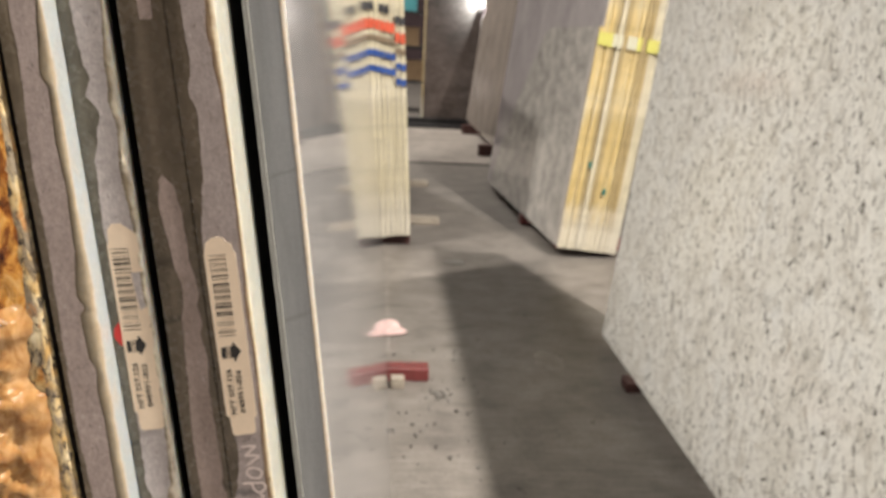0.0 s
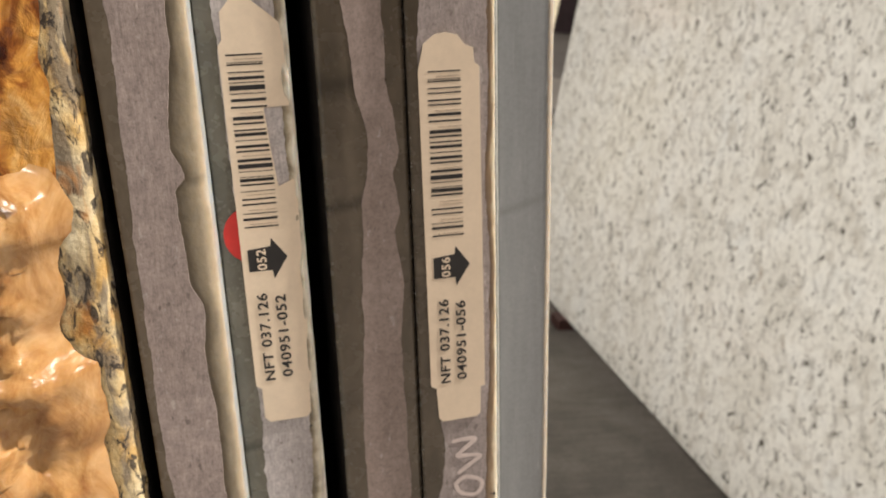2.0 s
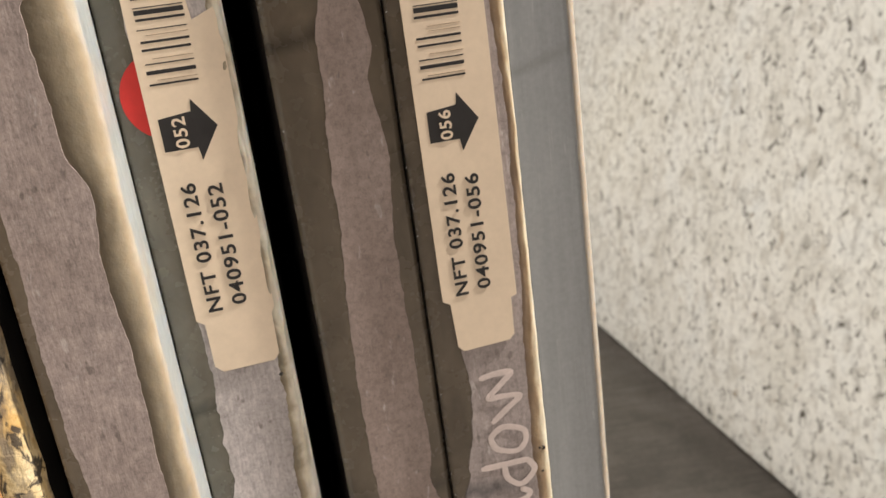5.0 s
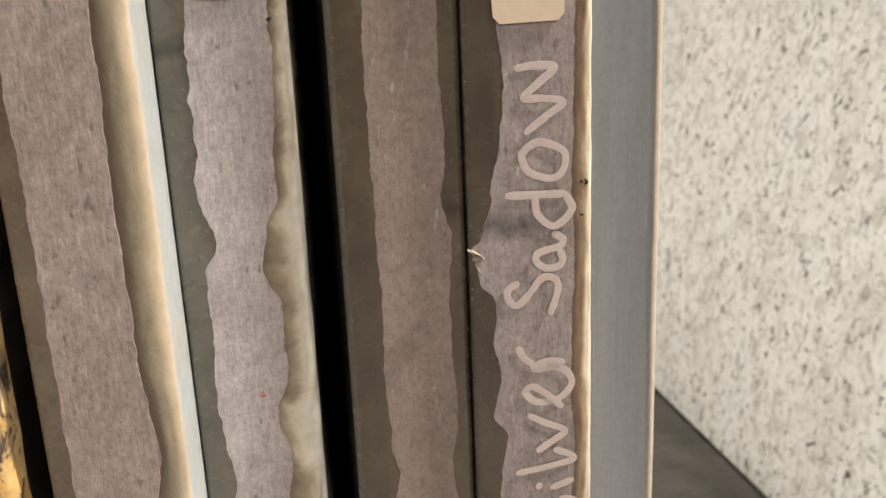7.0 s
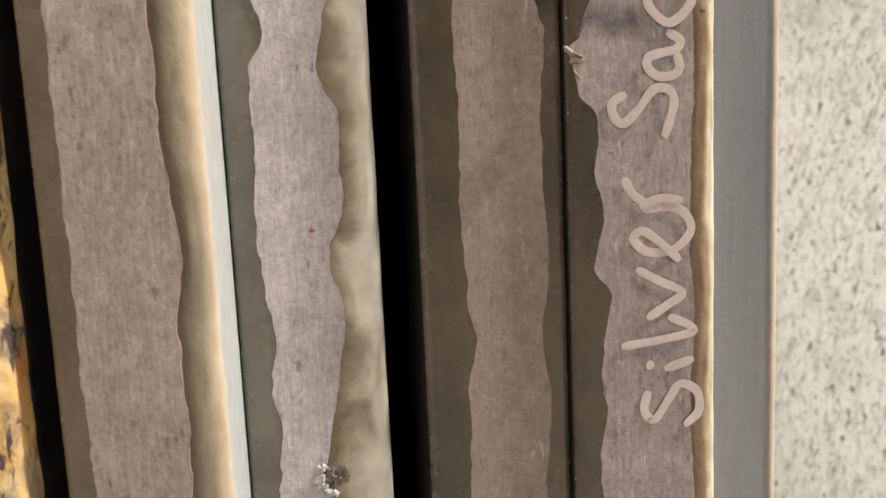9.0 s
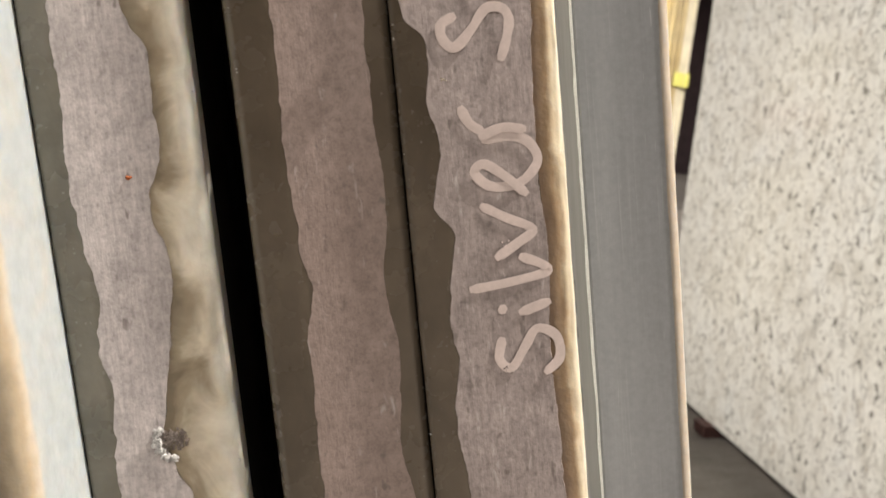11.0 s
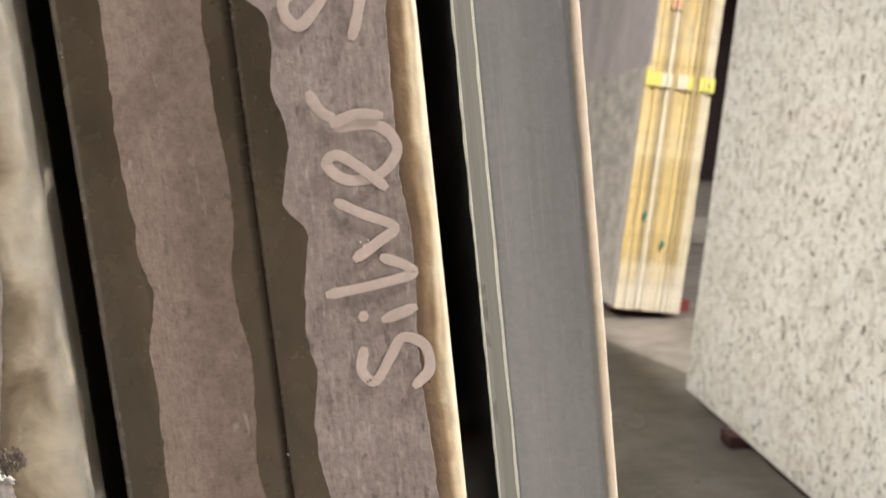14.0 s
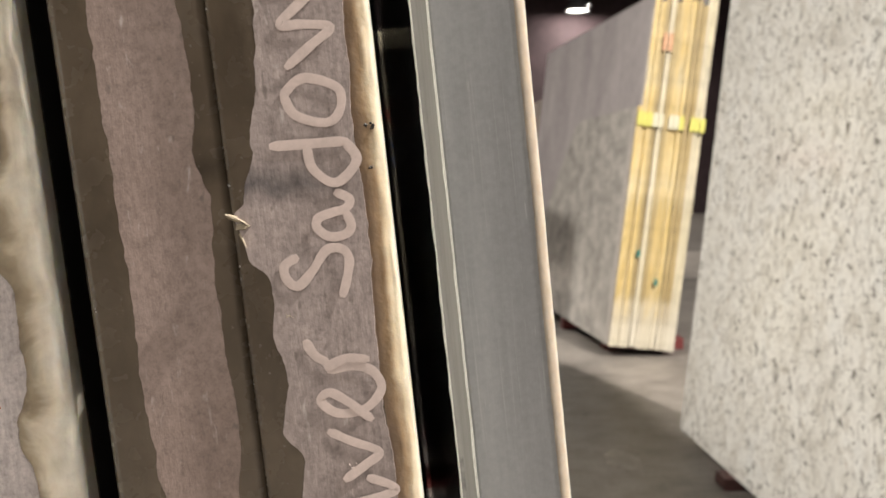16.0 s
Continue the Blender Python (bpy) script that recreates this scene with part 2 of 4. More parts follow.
def mat_gold_granite():
    """Golden granite: straw and rust clouds with smoky grey and black streaks along the slab's edge."""
    m, nt, b = material("golden_granite")
    n = noise_tex(nt, 1.0, 5, 0.62, 0.6, stretch=(70, 70, 30), rot=(0, 18, 0))
    c = ramp(nt, n, (0.3, (0.34, 0.16, 0.045)), (0.42, (0.52, 0.33, 0.12)), (0.55, (0.62, 0.48, 0.26)), (0.75, (0.70, 0.62, 0.44)))
    smoke = noise_tex(nt, 1.0, 5, 0.65, 0.8, stretch=(110, 110, 42), rot=(0, 24, 0))
    c = mix(nt, ramp(nt, smoke, (0.48, 0.0), (0.58, 0.8)), c, (0.17, 0.14, 0.11))
    dark = noise_tex(nt, 1.0, 5, 0.68, 1.2, stretch=(190, 190, 80), rot=(0, 24, 0))
    c = mix(nt, ramp(nt, dark, (0.54, 0.0), (0.60, 0.92)), c, (0.035, 0.03, 0.028))
    rust = noise_tex(nt, 1.0, 4, 0.6, 0.8, stretch=(60, 60, 30))
    c = mix(nt, ramp(nt, rust, (0.6, 0.0), (0.68, 0.7)), c, (0.50, 0.20, 0.04))
    paint(nt, b, c, ramp(nt, noise_tex(nt, 120, 3), (0.3, 0.15), (0.7, 0.4)))
    bump(nt, b, noise_tex(nt, 240, 5), 0.5, 0.0015)
    return m


def mat_foam(name, stops, rough, bumpy):
    """Set resin, smooth and glossy."""
    m, nt, b = material(name)
    n = noise_tex(nt, 1.0, 5, 0.6, 0.8, stretch=(85, 85, 48))
    paint(nt, b, ramp(nt, n, *stops), rough)
    b.inputs["Subsurface Weight"].default_value = 0.25
    b.inputs["Subsurface Radius"].default_value = (0.006, 0.004, 0.002)
    bump(nt, b, noise_tex(nt, bumpy, 4, 0.55, 0.5), 0.45, 0.003)
    return m


def mat_concrete(name="concrete", lift=1.0):
    m, nt, b = material(name)
    big = noise_tex(nt, 0.8, 5, 0.6)
    c = ramp(nt, big, (0.3, tuple(v * lift for v in (0.205, 0.184, 0.163))), (0.7, tuple(v * lift for v in (0.275, 0.252, 0.226))))
    mid = noise_tex(nt, 5.5, 6, 0.65, 0.3)
    c = mix(nt, 1.0, c, ramp(nt, mid, (0.3, 0.72), (0.5, 1.0), (0.7, 1.16)), "MULTIPLY")
    sweep = noise_tex(nt, 1.0, 4, 0.6, 0.5, stretch=(3.5, 4.5, 1))
    c = mix(nt, 1.0, c, ramp(nt, sweep, (0.35, 0.84), (0.65, 1.1)), "MULTIPLY")
    grit = noise_tex(nt, 70, 4, 0.7)
    c = mix(nt, 1.0, c, ramp(nt, grit, (0.3, 0.8), (0.6, 1.05)), "MULTIPLY")
    spots = noise_tex(nt, 13, 3, 0.5)
    c = mix(nt, ramp(nt, spots, (0.69, 0.0), (0.75, 0.7)), c, (0.09, 0.08, 0.07))
    pale = noise_tex(nt, 3.4, 3, 0.5)
    c = mix(nt, ramp(nt, pale, (0.67, 0.0), (0.78, 0.5)), c, (0.34, 0.32, 0.295))
    drag = noise_tex(nt, 1.0, 4, 0.65, 0.3, stretch=(4, 55, 1), rot=(0, 0, 6))
    c = mix(nt, 1.0, c, ramp(nt, drag, (0.35, 0.86), (0.65, 1.08)), "MULTIPLY")
    paint(nt, b, c, 0.55)
    bump(nt, b, grit, 0.25, 0.004)
    return m


def mat_plain(name, colour, rough, vary=0.2, scale=20.0, stretch=(1, 1, 1), metal=0.0, relief=0.2, depth=0.001):
    m, nt, b = material(name)
    n = noise_tex(nt, scale, 5, 0.6, 0.2, stretch=stretch)
    lo, hi = tuple(v * (1 - vary) for v in colour), tuple(min(0.95, v * (1 + vary)) for v in colour)
    fine = noise_tex(nt, scale * 9, 3, 0.6, stretch=stretch)
    c = mix(nt, 1.0, ramp(nt, n, (0.3, lo), (0.7, hi)), ramp(nt, fine, (0.3, 1 - vary * 0.6), (0.7, 1 + vary * 0.4)), "MULTIPLY")
    paint(nt, b, c, rough)
    b.inputs["Metallic"].default_value = metal
    if relief:
        bump(nt, b, fine, relief, depth)
    return m


def mat_stained_end(name, pale, stained, line):
    """Resin-coated slab end: pale and yellowed patches, thin dark runs down it."""
    m, nt, b = material(name)
    n = noise_tex(nt, 1.0, 4, 0.6, 0.4, stretch=(14, 14, 1.6))
    c = ramp(nt, n, (0.38, pale), (0.56, stained))
    runs = noise_tex(nt, 1.0, 3, 0.6, 0.2, stretch=(150, 60, 1.5))
    c = mix(nt, ramp(nt, runs, (0.57, 0.0), (0.66, 0.75)), c, line)
    tc = nt.nodes.new("ShaderNodeTexCoord")
    sep = nt.nodes.new("ShaderNodeSeparateXYZ")
    nt.links.new(tc.outputs["Object"], sep.inputs[0])
    foot = node(nt, "ShaderNodeMath")
    foot.operation = "MULTIPLY_ADD"
    nt.links.new(noise_tex(nt, 1.0, 3, 0.6, stretch=(40, 40, 6)), foot.inputs[0])
    foot.inputs[1].default_value = 0.5
    nt.links.new(sep.outputs["Z"], foot.inputs[2])
    c = mix(nt, ramp(nt, foot.outputs[0], (0.38, 0.8), (0.56, 0.0)), c, (0.70, 0.66, 0.55))
    grime = noise_tex(nt, 1.0, 4, 0.65, 0.4, stretch=(60, 60, 9))
    c = mix(nt, ramp(nt, grime, (0.62, 0.0), (0.70, 0.6)), c, (0.10, 0.10, 0.08))
    smear = noise_tex(nt, 1.0, 3, 0.6, stretch=(8, 8, 9))
    c = mix(nt, 1.0, c, ramp(nt, smear, (0.3, 0.8), (0.6, 1.05)), "MULTIPLY")
    paint(nt, b, c, 0.4)
    bump(nt, b, runs, 0.4, 0.002)
    return m


def mat_glow(name, colour, power):
    m, nt, b = material(name)
    b.inputs["Emission Color"].default_value = (*colour, 1)
    b.inputs["Emission Strength"].default_value = power
    return m


SAWN_A = mat_sawn("sawn_beige_marble", (0.325, 0.262, 0.238), (0.405, 0.335, 0.312), 0.88)
SAWN_B = mat_sawn("sawn_pale_marble", (0.375, 0.335, 0.325), (0.50, 0.452, 0.44), 0.82)
SAWN_C = mat_sawn("sawn_brown_marble", (0.25, 0.19, 0.165), (0.315, 0.247, 0.222), 0.95)
SAWN_D = mat_sawn("sawn_grey_marble", (0.275, 0.23, 0.216), (0.355, 0.302, 0.288), 0.86)
RESIN_A = mat_resin("resin_edge_beige", (0.155, 0.125, 0.088), (0.24, 0.20, 0.15))
RESIN_B = mat_resin("resin_edge_grey", (0.115, 0.106, 0.083), (0.185, 0.168, 0.135))
RESIN_C = mat_resin("resin_edge_brown", (0.096, 0.076, 0.054), (0.148, 0.119, 0.088))
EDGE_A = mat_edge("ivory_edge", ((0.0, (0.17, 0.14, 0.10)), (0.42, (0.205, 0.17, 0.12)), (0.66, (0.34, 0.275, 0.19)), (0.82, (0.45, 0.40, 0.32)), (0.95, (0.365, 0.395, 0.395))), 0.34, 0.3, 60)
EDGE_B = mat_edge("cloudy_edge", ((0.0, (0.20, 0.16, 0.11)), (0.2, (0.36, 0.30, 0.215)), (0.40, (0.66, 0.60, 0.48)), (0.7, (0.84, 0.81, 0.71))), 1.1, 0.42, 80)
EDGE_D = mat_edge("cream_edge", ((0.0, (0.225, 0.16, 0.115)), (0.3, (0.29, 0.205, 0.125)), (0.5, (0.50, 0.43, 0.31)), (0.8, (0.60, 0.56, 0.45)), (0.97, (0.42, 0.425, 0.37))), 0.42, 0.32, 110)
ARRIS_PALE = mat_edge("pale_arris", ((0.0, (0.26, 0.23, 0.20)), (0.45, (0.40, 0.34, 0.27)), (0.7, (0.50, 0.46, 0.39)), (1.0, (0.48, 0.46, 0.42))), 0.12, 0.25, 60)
# black shade in the gaps between slabs, put into a near-black face colour
GAP_SHADE = mat_plain("gap_shade_face", (0.045, 0.04, 0.036), 0.1, 0.3, 8, relief=0)
POLISHED, HONED = mat_polished(), mat_honed()
GRANITE, GOLD, CONCRETE = mat_granite(), mat_gold_granite(), mat_concrete()
FOAM = mat_foam("tan_resin", ((0.3, (0.24, 0.10, 0.028)), (0.5, (0.43, 0.235, 0.09)), (0.75, (0.60, 0.385, 0.19))), 0.2, 42)
VARNISH = mat_foam("amber_resin", ((0.34, (0.06, 0.016, 0.008)), (0.46, (0.24, 0.085, 0.02)), (0.56, (0.52, 0.25, 0.055)), (0.72, (0.72, 0.46, 0.18))), 0.12, 130)
PAPER = mat_plain("cream_paper", (0.72, 0.585, 0.44), 0.55, 0.05, 60, relief=0.1, depth=0.0002)
INK = mat_plain("black_print", (0.018, 0.016, 0.016), 0.5, 0.2, 300, relief=0)
REDDOT = mat_plain("red_sticker", (0.52, 0.03, 0.025), 0.4, 0.1, 60, relief=0.05)
MARKER = mat_plain("pale_paint_marker", (0.60, 0.505, 0.47), 0.4, 0.1, 120, relief=0.05, depth=0.0002)
# white rim of the pit, also the specks modelled for glints on slab edges
CHIP_GLINT = mat_plain("crushed_stone_and_glints", (0.72, 0.70, 0.68), 0.5, 0.3, 400, relief=0.8, depth=0.002)
PIT = mat_plain("crumbled_brown_stone", (0.27, 0.22, 0.19), 0.7, 0.35, 500, relief=0.8, depth=0.002)
RUST = mat_plain("rust", (0.30, 0.08, 0.02), 0.7, 0.3, 400)
WOOD_RED = mat_plain("red_painted_timber", (0.19, 0.042, 0.04), 0.5, 0.3, 14, (8, 1, 8), relief=0.4, depth=0.002)
WOOD_DARK = mat_plain("dark_stained_timber", (0.075, 0.03, 0.026), 0.6, 0.4, 14, (8, 1, 8), relief=0.4, depth=0.002)
WOOD_PALE = mat_plain("grey_timber", (0.42, 0.37, 0.30), 0.7, 0.25, 14, (1, 8, 8), relief=0.4, depth=0.002)
PINK = mat_plain("pink_foam", (0.78, 0.56, 0.53), 0.6, 0.15, 40, relief=0.4, depth=0.003)
EDGE_YELLOW = mat_stained_end("yellowed_resin_edge", (0.68, 0.60, 0.40), (0.66, 0.50, 0.20), (0.26, 0.19, 0.09))
EDGE_CREAM = mat_stained_end("cream_resin_edge", (0.70, 0.65, 0.52), (0.66, 0.60, 0.42), (0.34, 0.30, 0.21))
EDGE_OLIVE = mat_stained_end("dull_resin_edge", (0.52, 0.43, 0.25), (0.42, 0.32, 0.15), (0.16, 0.12, 0.06))
STONE_BACK = mat_plain("dark_stone_face", (0.20, 0.19, 0.175), 0.35, 0.3, 6)
GREY_SLAB = mat_plain("veined_grey_granite", (0.56, 0.54, 0.50), 0.14, 0.32, 9, (1, 0.7, 1), relief=0)
LILAC_SLAB = mat_plain("polished_lilac_grey_marble", (0.54, 0.505, 0.505), 0.1, 0.16, 3.0, (1, 1, 0.6), relief=0)
PALE_RIM = mat_plain("pale_resin_film", (0.66, 0.62, 0.58), 0.25, 0.12, 12, relief=0.1)
SPLASH = mat_concrete("dusty_splash", 1.3)
PALE_FLOOR = mat_concrete("pale_concrete", 1.7)
FAINT = mat_plain("worn_print", (0.36, 0.27, 0.19), 0.5, 0.35, 500, relief=0)
SHARD = mat_plain("yellowish_chipped_stone", (0.38, 0.325, 0.235), 0.45, 0.3, 300, relief=0.5, depth=0.001)
GREEN_SLAB = mat_plain("grey_green_marble", (0.27, 0.30, 0.28), 0.1, 0.25, 2.5, relief=0)
BEIGE_SLAB = mat_plain("beige_marble", (0.36, 0.32, 0.28), 0.14, 0.2, 3.0, relief=0)
TEAL = mat_plain("teal_plastic", (0.08, 0.36, 0.40), 0.4, 0.1, 10, relief=0)
CARTON = mat_plain("brown_carton", (0.34, 0.23, 0.13), 0.7, 0.15, 12)
BROWN_SLAB = mat_plain("dark_brown_marble", (0.14, 0.115, 0.105), 0.12, 0.45, 1.6, (1, 1, 2.5), relief=0)
BEVEL = mat_plain("polished_bevel", (0.27, 0.265, 0.265), 0.5, 0.12, 40, (16, 8, 0.25), relief=0.05)
# chipped white edge, with the polished bevel's bright glint put into its colour
WHITE_LINE = mat_plain("white_arris_glint", (0.80, 0.80, 0.79), 0.3, 0.12, 120, relief=0.4)
BLACK = mat_plain("black_steel", (0.02, 0.02, 0.022), 0.45, 0.3, 20)
FADED_RED = mat_plain("faded_red_paint", (0.62, 0.36, 0.22), 0.5, 0.3, 30)
CEIL = mat_plain("dark_corrugated_roof", (0.045, 0.038, 0.05), 0.7, 0.3, 1.0)
WALL = mat_plain("dark_warehouse_wall", (0.075, 0.05, 0.055), 0.8, 0.3, 0.7)
HOUSING = mat_plain("grey_metal", (0.35, 0.35, 0.36), 0.35, 0.1, 20, metal=0.8)
GLOW = mat_glow("lamp_lens", (1.0, 0.95, 0.88), 12.0)
TAPE_Y = mat_plain("yellow_tape", (0.66, 0.64, 0.17), 0.4, 0.08, 20, relief=0.1)
TAPE_W = mat_plain("white_tape", (0.66, 0.65, 0.5), 0.4, 0.08, 20, relief=0.1)
PAINTS = {"red": mat_plain("red_paint", (0.70, 0.12, 0.06), 0.5, 0.25, 30), "blue": mat_plain("blue_paint", (0.03, 0.09, 0.34), 0.5, 0.25, 30),
          "brown": mat_plain("brown_paint", (0.24, 0.18, 0.12), 0.5, 0.2, 30), "black": mat_plain("black_paint", (0.06, 0.06, 0.065), 0.5, 0.5, 30),
          "green": mat_plain("green_paint", (0.03, 0.16, 0.13), 0.5, 0.2, 30)}

# ---- the hall ----
bm = bmesh.new()
bmesh.ops.create_grid(bm, x_segments=60, y_segments=90, size=0.5, matrix=Matrix.Translation((2, 6, 0)) @ Matrix.Diagonal((24, 36, 1, 1)))
for v in bm.verts:
    v.co.z = 0.004 * noise.noise(v.co * 0.7)
solo("floor", bm, CONCRETE, Matrix(), "worn grey concrete warehouse floor with dust and stains", "floor", kind="structure")
for name, b in (("wall_west", (-10.2, -10, -12, 24, 0, 6.8)), ("wall_east", (14, 14.2, -12, 24, 0, 6.8)), ("wall_south", (-10, 14, -12.2, -12, 0, 6.8)), ("wall_north", (-10, 14, 24, 24.2, 0, 6.8))):
    solo(name, box(*b), WALL, Matrix(), "dark plain warehouse wall", "wall", kind="structure")
solo("ceiling", box(-10.2, 14.2, -12.2, 24.2, 6.8, 7.0), CEIL, Matrix(), "dark warehouse roof far above the slabs", "ceiling", kind="structure")
solo("floor_bay", box(-8, 12, 9.03, 12.1, -0.02, 0.010, bevel=0.003), PALE_FLOOR, Matrix(), "paler bay of the concrete floor beyond the joint", "floor", kind="structure")
solo("floor_joint", box(-8, 12, 8.99, 9.03, -0.01, 0.007), BLACK, Matrix(), "dark sealed joint across the concrete floor", "floor joint", kind="structure")


def high_bay(x, y, z, watts, size):
    t = thing("bay_or_fill_lamp", pose(x, y, z), "round metal high bay lamp, lit, under the roof; some added unseen", "lamp", "high bay lamps")
    bm = bmesh.new()
    bmesh.ops.create_cone(bm, cap_ends=False, segments=32, radius1=0.3, radius2=0.12, depth=0.3, matrix=Matrix.Translation((0, 0, 0.15)))
    bmesh.ops.create_cone(bm, cap_ends=True, segments=24, radius1=0.12, radius2=0.1, depth=0.2, matrix=Matrix.Translation((0, 0, 0.4)))
    bmesh.ops.solidify(bm, geom=bm.faces[:], thickness=0.006)
    part("housing", bm, HOUSING, t, shade=False)
    bm = bmesh.new()
    bmesh.ops.create_cone(bm, cap_ends=True, segments=32, radius1=0.26, radius2=0.26, depth=0.02, matrix=Matrix.Translation((0, 0, 0.05)))
    part("lens", bm, GLOW, t, "glowing white lens")
    bm = bmesh.new()
    bmesh.ops.create_cone(bm, cap_ends=True, segments=10, radius1=0.012, radius2=0.012, depth=6.8 - z - 0.5, matrix=Matrix.Translation((0, 0, 0.5 + (6.8 - z - 0.5) / 2)))
    part("hanger", bm, HOUSING, t)
    light = bpy.data.lights.new("lamp_light", "AREA")
    light.shape, light.size, light.energy, light.color = "DISK", size, watts, (1.0, 0.92, 0.84)
    ob = new("lamp_light", light)
    ob.matrix_world = pose(x, y, z - 0.02)


for lamp in LAMPS:
    high_bay(*lamp)

# ---- the near stack of marble slabs ----
STACK = pose(0, 0, 0, 0, -6.3, 0)
FINE_LO, FINE_HI, LOW, HIGH = 0.93, 1.50, 0.07, 1.52


def heights(step):
    w, out = LOW, [LOW]
    while w < HIGH:
        w += step if FINE_LO <= w < FINE_HI else 0.03
        out.append(min(w, HIGH))
    return out


def slab_body(u0, u1, front, back, bead, lumps, seed, corner=0.0012, skew=0.0):
    """A slab on edge; its end has a rounded corner of radius bead on one side, wavy by lumps."""
    bm = bmesh.new()
    rows = []
    for w in heights(0.002):
        r = max(0.0012, bead * (1 + lumps * (0.7 * wob(w, seed, 0.016) + 0.6 * wob(w, seed + 5, 0.045))))
        dip = 0.0008 * lumps * wob(w, seed + 2, 0.02)
        ring = [(u0 + skew, back), (u0, front + corner), (u0 + corner * 0.4, front + corner * 0.4), (u0 + corner, front)]
        ring += [(u0 + corner + (u1 - r - u0 - corner) * k, front) for k in (0.33, 0.66)]
        for k in range(9):
            a = math.pi / 2 * k / 8
            ring.append((u1 - r + r * math.sin(a) + dip * math.sin(2 * a), front + r - r * math.cos(a)))
        ring.append((u1 + skew, back))
        rows.append([bm.verts.new((u, y, w)) for u, y in ring])
    for a, b in zip(rows, rows[1:]):
        n = len(a)
        for i in range(n):
            # slot 1: side faces, coloured dark for the shade in the gaps
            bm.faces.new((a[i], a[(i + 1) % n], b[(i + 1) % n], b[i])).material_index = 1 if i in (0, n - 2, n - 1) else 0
    bm.faces.new(rows[0])
    bm.faces.new(rows[-1][::-1])
    return bm


def sawn_strip(left, right, front, lo, hi, seed, rough=0.0005):
    """The sawn middle of a slab's end, proud of the resin on both sides, with a ragged outline."""
    bm = bmesh.new()
    w, rows, f = lo, [], front - 0.0002
    while w < hi:
        a = along(left, w) / 1000 + rough * (wob(w, seed, 0.011) + 0.8 * wob(w, seed + 1, 0.004) + 0.6 * wob(w, seed + 6, 0.0016))
        b = along(right, w) / 1000 + rough * (wob(w, seed + 3, 0.011) + 0.8 * wob(w, seed + 4, 0.004) + 0.6 * wob(w, seed + 7, 0.0016))
        b = max(b, a + 0.0008)
        rows.append([bm.verts.new(p) for p in ((a, front + 0.0004, w), (a + 0.0002, f, w), ((a + b) / 2, f, w), (b - 0.0002, f, w), (b, front + 0.0004, w))])
        w += 0.0007
    for a, b in zip(rows, rows[1:]):
        for i in range(4):
            bm.faces.new((a[i], a[i + 1], b[i + 1], b[i]))
    return bm


def bead_strip(right, u1, front, bead, lo, hi, seed, lumps, swell=0.0012, flank=0.05):
    """The pale polished edge that wraps the end's corner, thicker and thinner on the way."""
    bm = bmesh.new()
    uv = bm.loops.layers.uv.new("UVMap")
    w, rows, n = lo, [], 14
    while w < hi:
        a = along(right, w) / 1000 + 0.0002
        r = max(0.0015, u1 - a)
        h = swell * (1 + lumps * (wob(w, seed, 0.018) + 0.6 * wob(w, seed + 1, 0.007)))
        ring = [(a - 0.0012, front + 0.0002)]
        for k in range(n + 1):
            t = math.pi / 2 * k / n
            d = min(r, bead * 1.3)
            lump = lumps * 0.0014 * noise.noise(Vector((k * 0.35, w / 0.007, seed * 3.3)))
            ring.append((a + (r + 0.0006) * math.sin(t), front - 0.00012 + d * (1 - math.cos(t)) - 0.5 * h * math.sin(2 * t) + lump * math.sin(t)))
        ring.append((u1 + 0.0006, front + flank))
        rows.append([bm.verts.new((u, y, w)) for u, y in ring])
        w += 0.0018
    m = n + 2
    for j, (a, b) in enumerate(zip(rows, rows[1:])):
        for i in range(m):
            f = bm.faces.new((a[i], a[i + 1], b[i + 1], b[i]))
            for loop, (x, y) in zip(f.loops, ((i, j), (i + 1, j), (i + 1, j + 1), (i, j + 1))):
                loop[uv].uv = (x / m, y * 0.02)
    return bm


def rounded_edge(bm, mat, parent, label, at):
    return part("rounded_edge", bm, mat, parent, label, True, at)


def marble_slab(u0, front, label):
    t = thing("marble_slab", STACK @ Matrix.Translation((u0, front, LOW)), label, "stone slab", "stacked marble slabs")
    return t, (u0, front, LOW)


# outlines of the sawn strips: height in metres, place across the stack in millimetres
A_L = [(1.447, -69.0), (1.414, -68.6), (1.342, -72.5), (1.29, -72.0), (1.256, -73.3), (1.206, -74.3), (1.159, -75.0), (1.106, -73.3), (1.036, -73.2)]
A_R = [(1.447, -52.5), (1.427, -54.6), (1.403, -57.5), (1.392, -53.6), (1.36, -55.2), (1.326, -53.9), (1.288, -55.4), (1.256, -59.2), (1.246, -56.0), (1.241, -59.3), (1.213, -58.6), (1.199, -55.2), (1.182, -56.8), (1.167, -55.6), (1.111, -56.2), (1.088, -56.4), (1.065, -56.1), (1.045, -54.5), (1.033, -55.9)]
B_L = [(1.447, -40.9), (1.411, -39.0), (1.397, -36.0), (1.386, -39.6), (1.374, -33.4), (1.359, -36.5), (1.341, -41.4), (1.302, -42.8), (1.141, -41.6), (1.106, -42.3), (1.099, -43.8), (1.085, -40.5), (1.078, -43.2), (1.048, -44.3), (1.021, -42.1), (1.012, -44.0), (1.005, -42.3), (0.983, -43.4)]
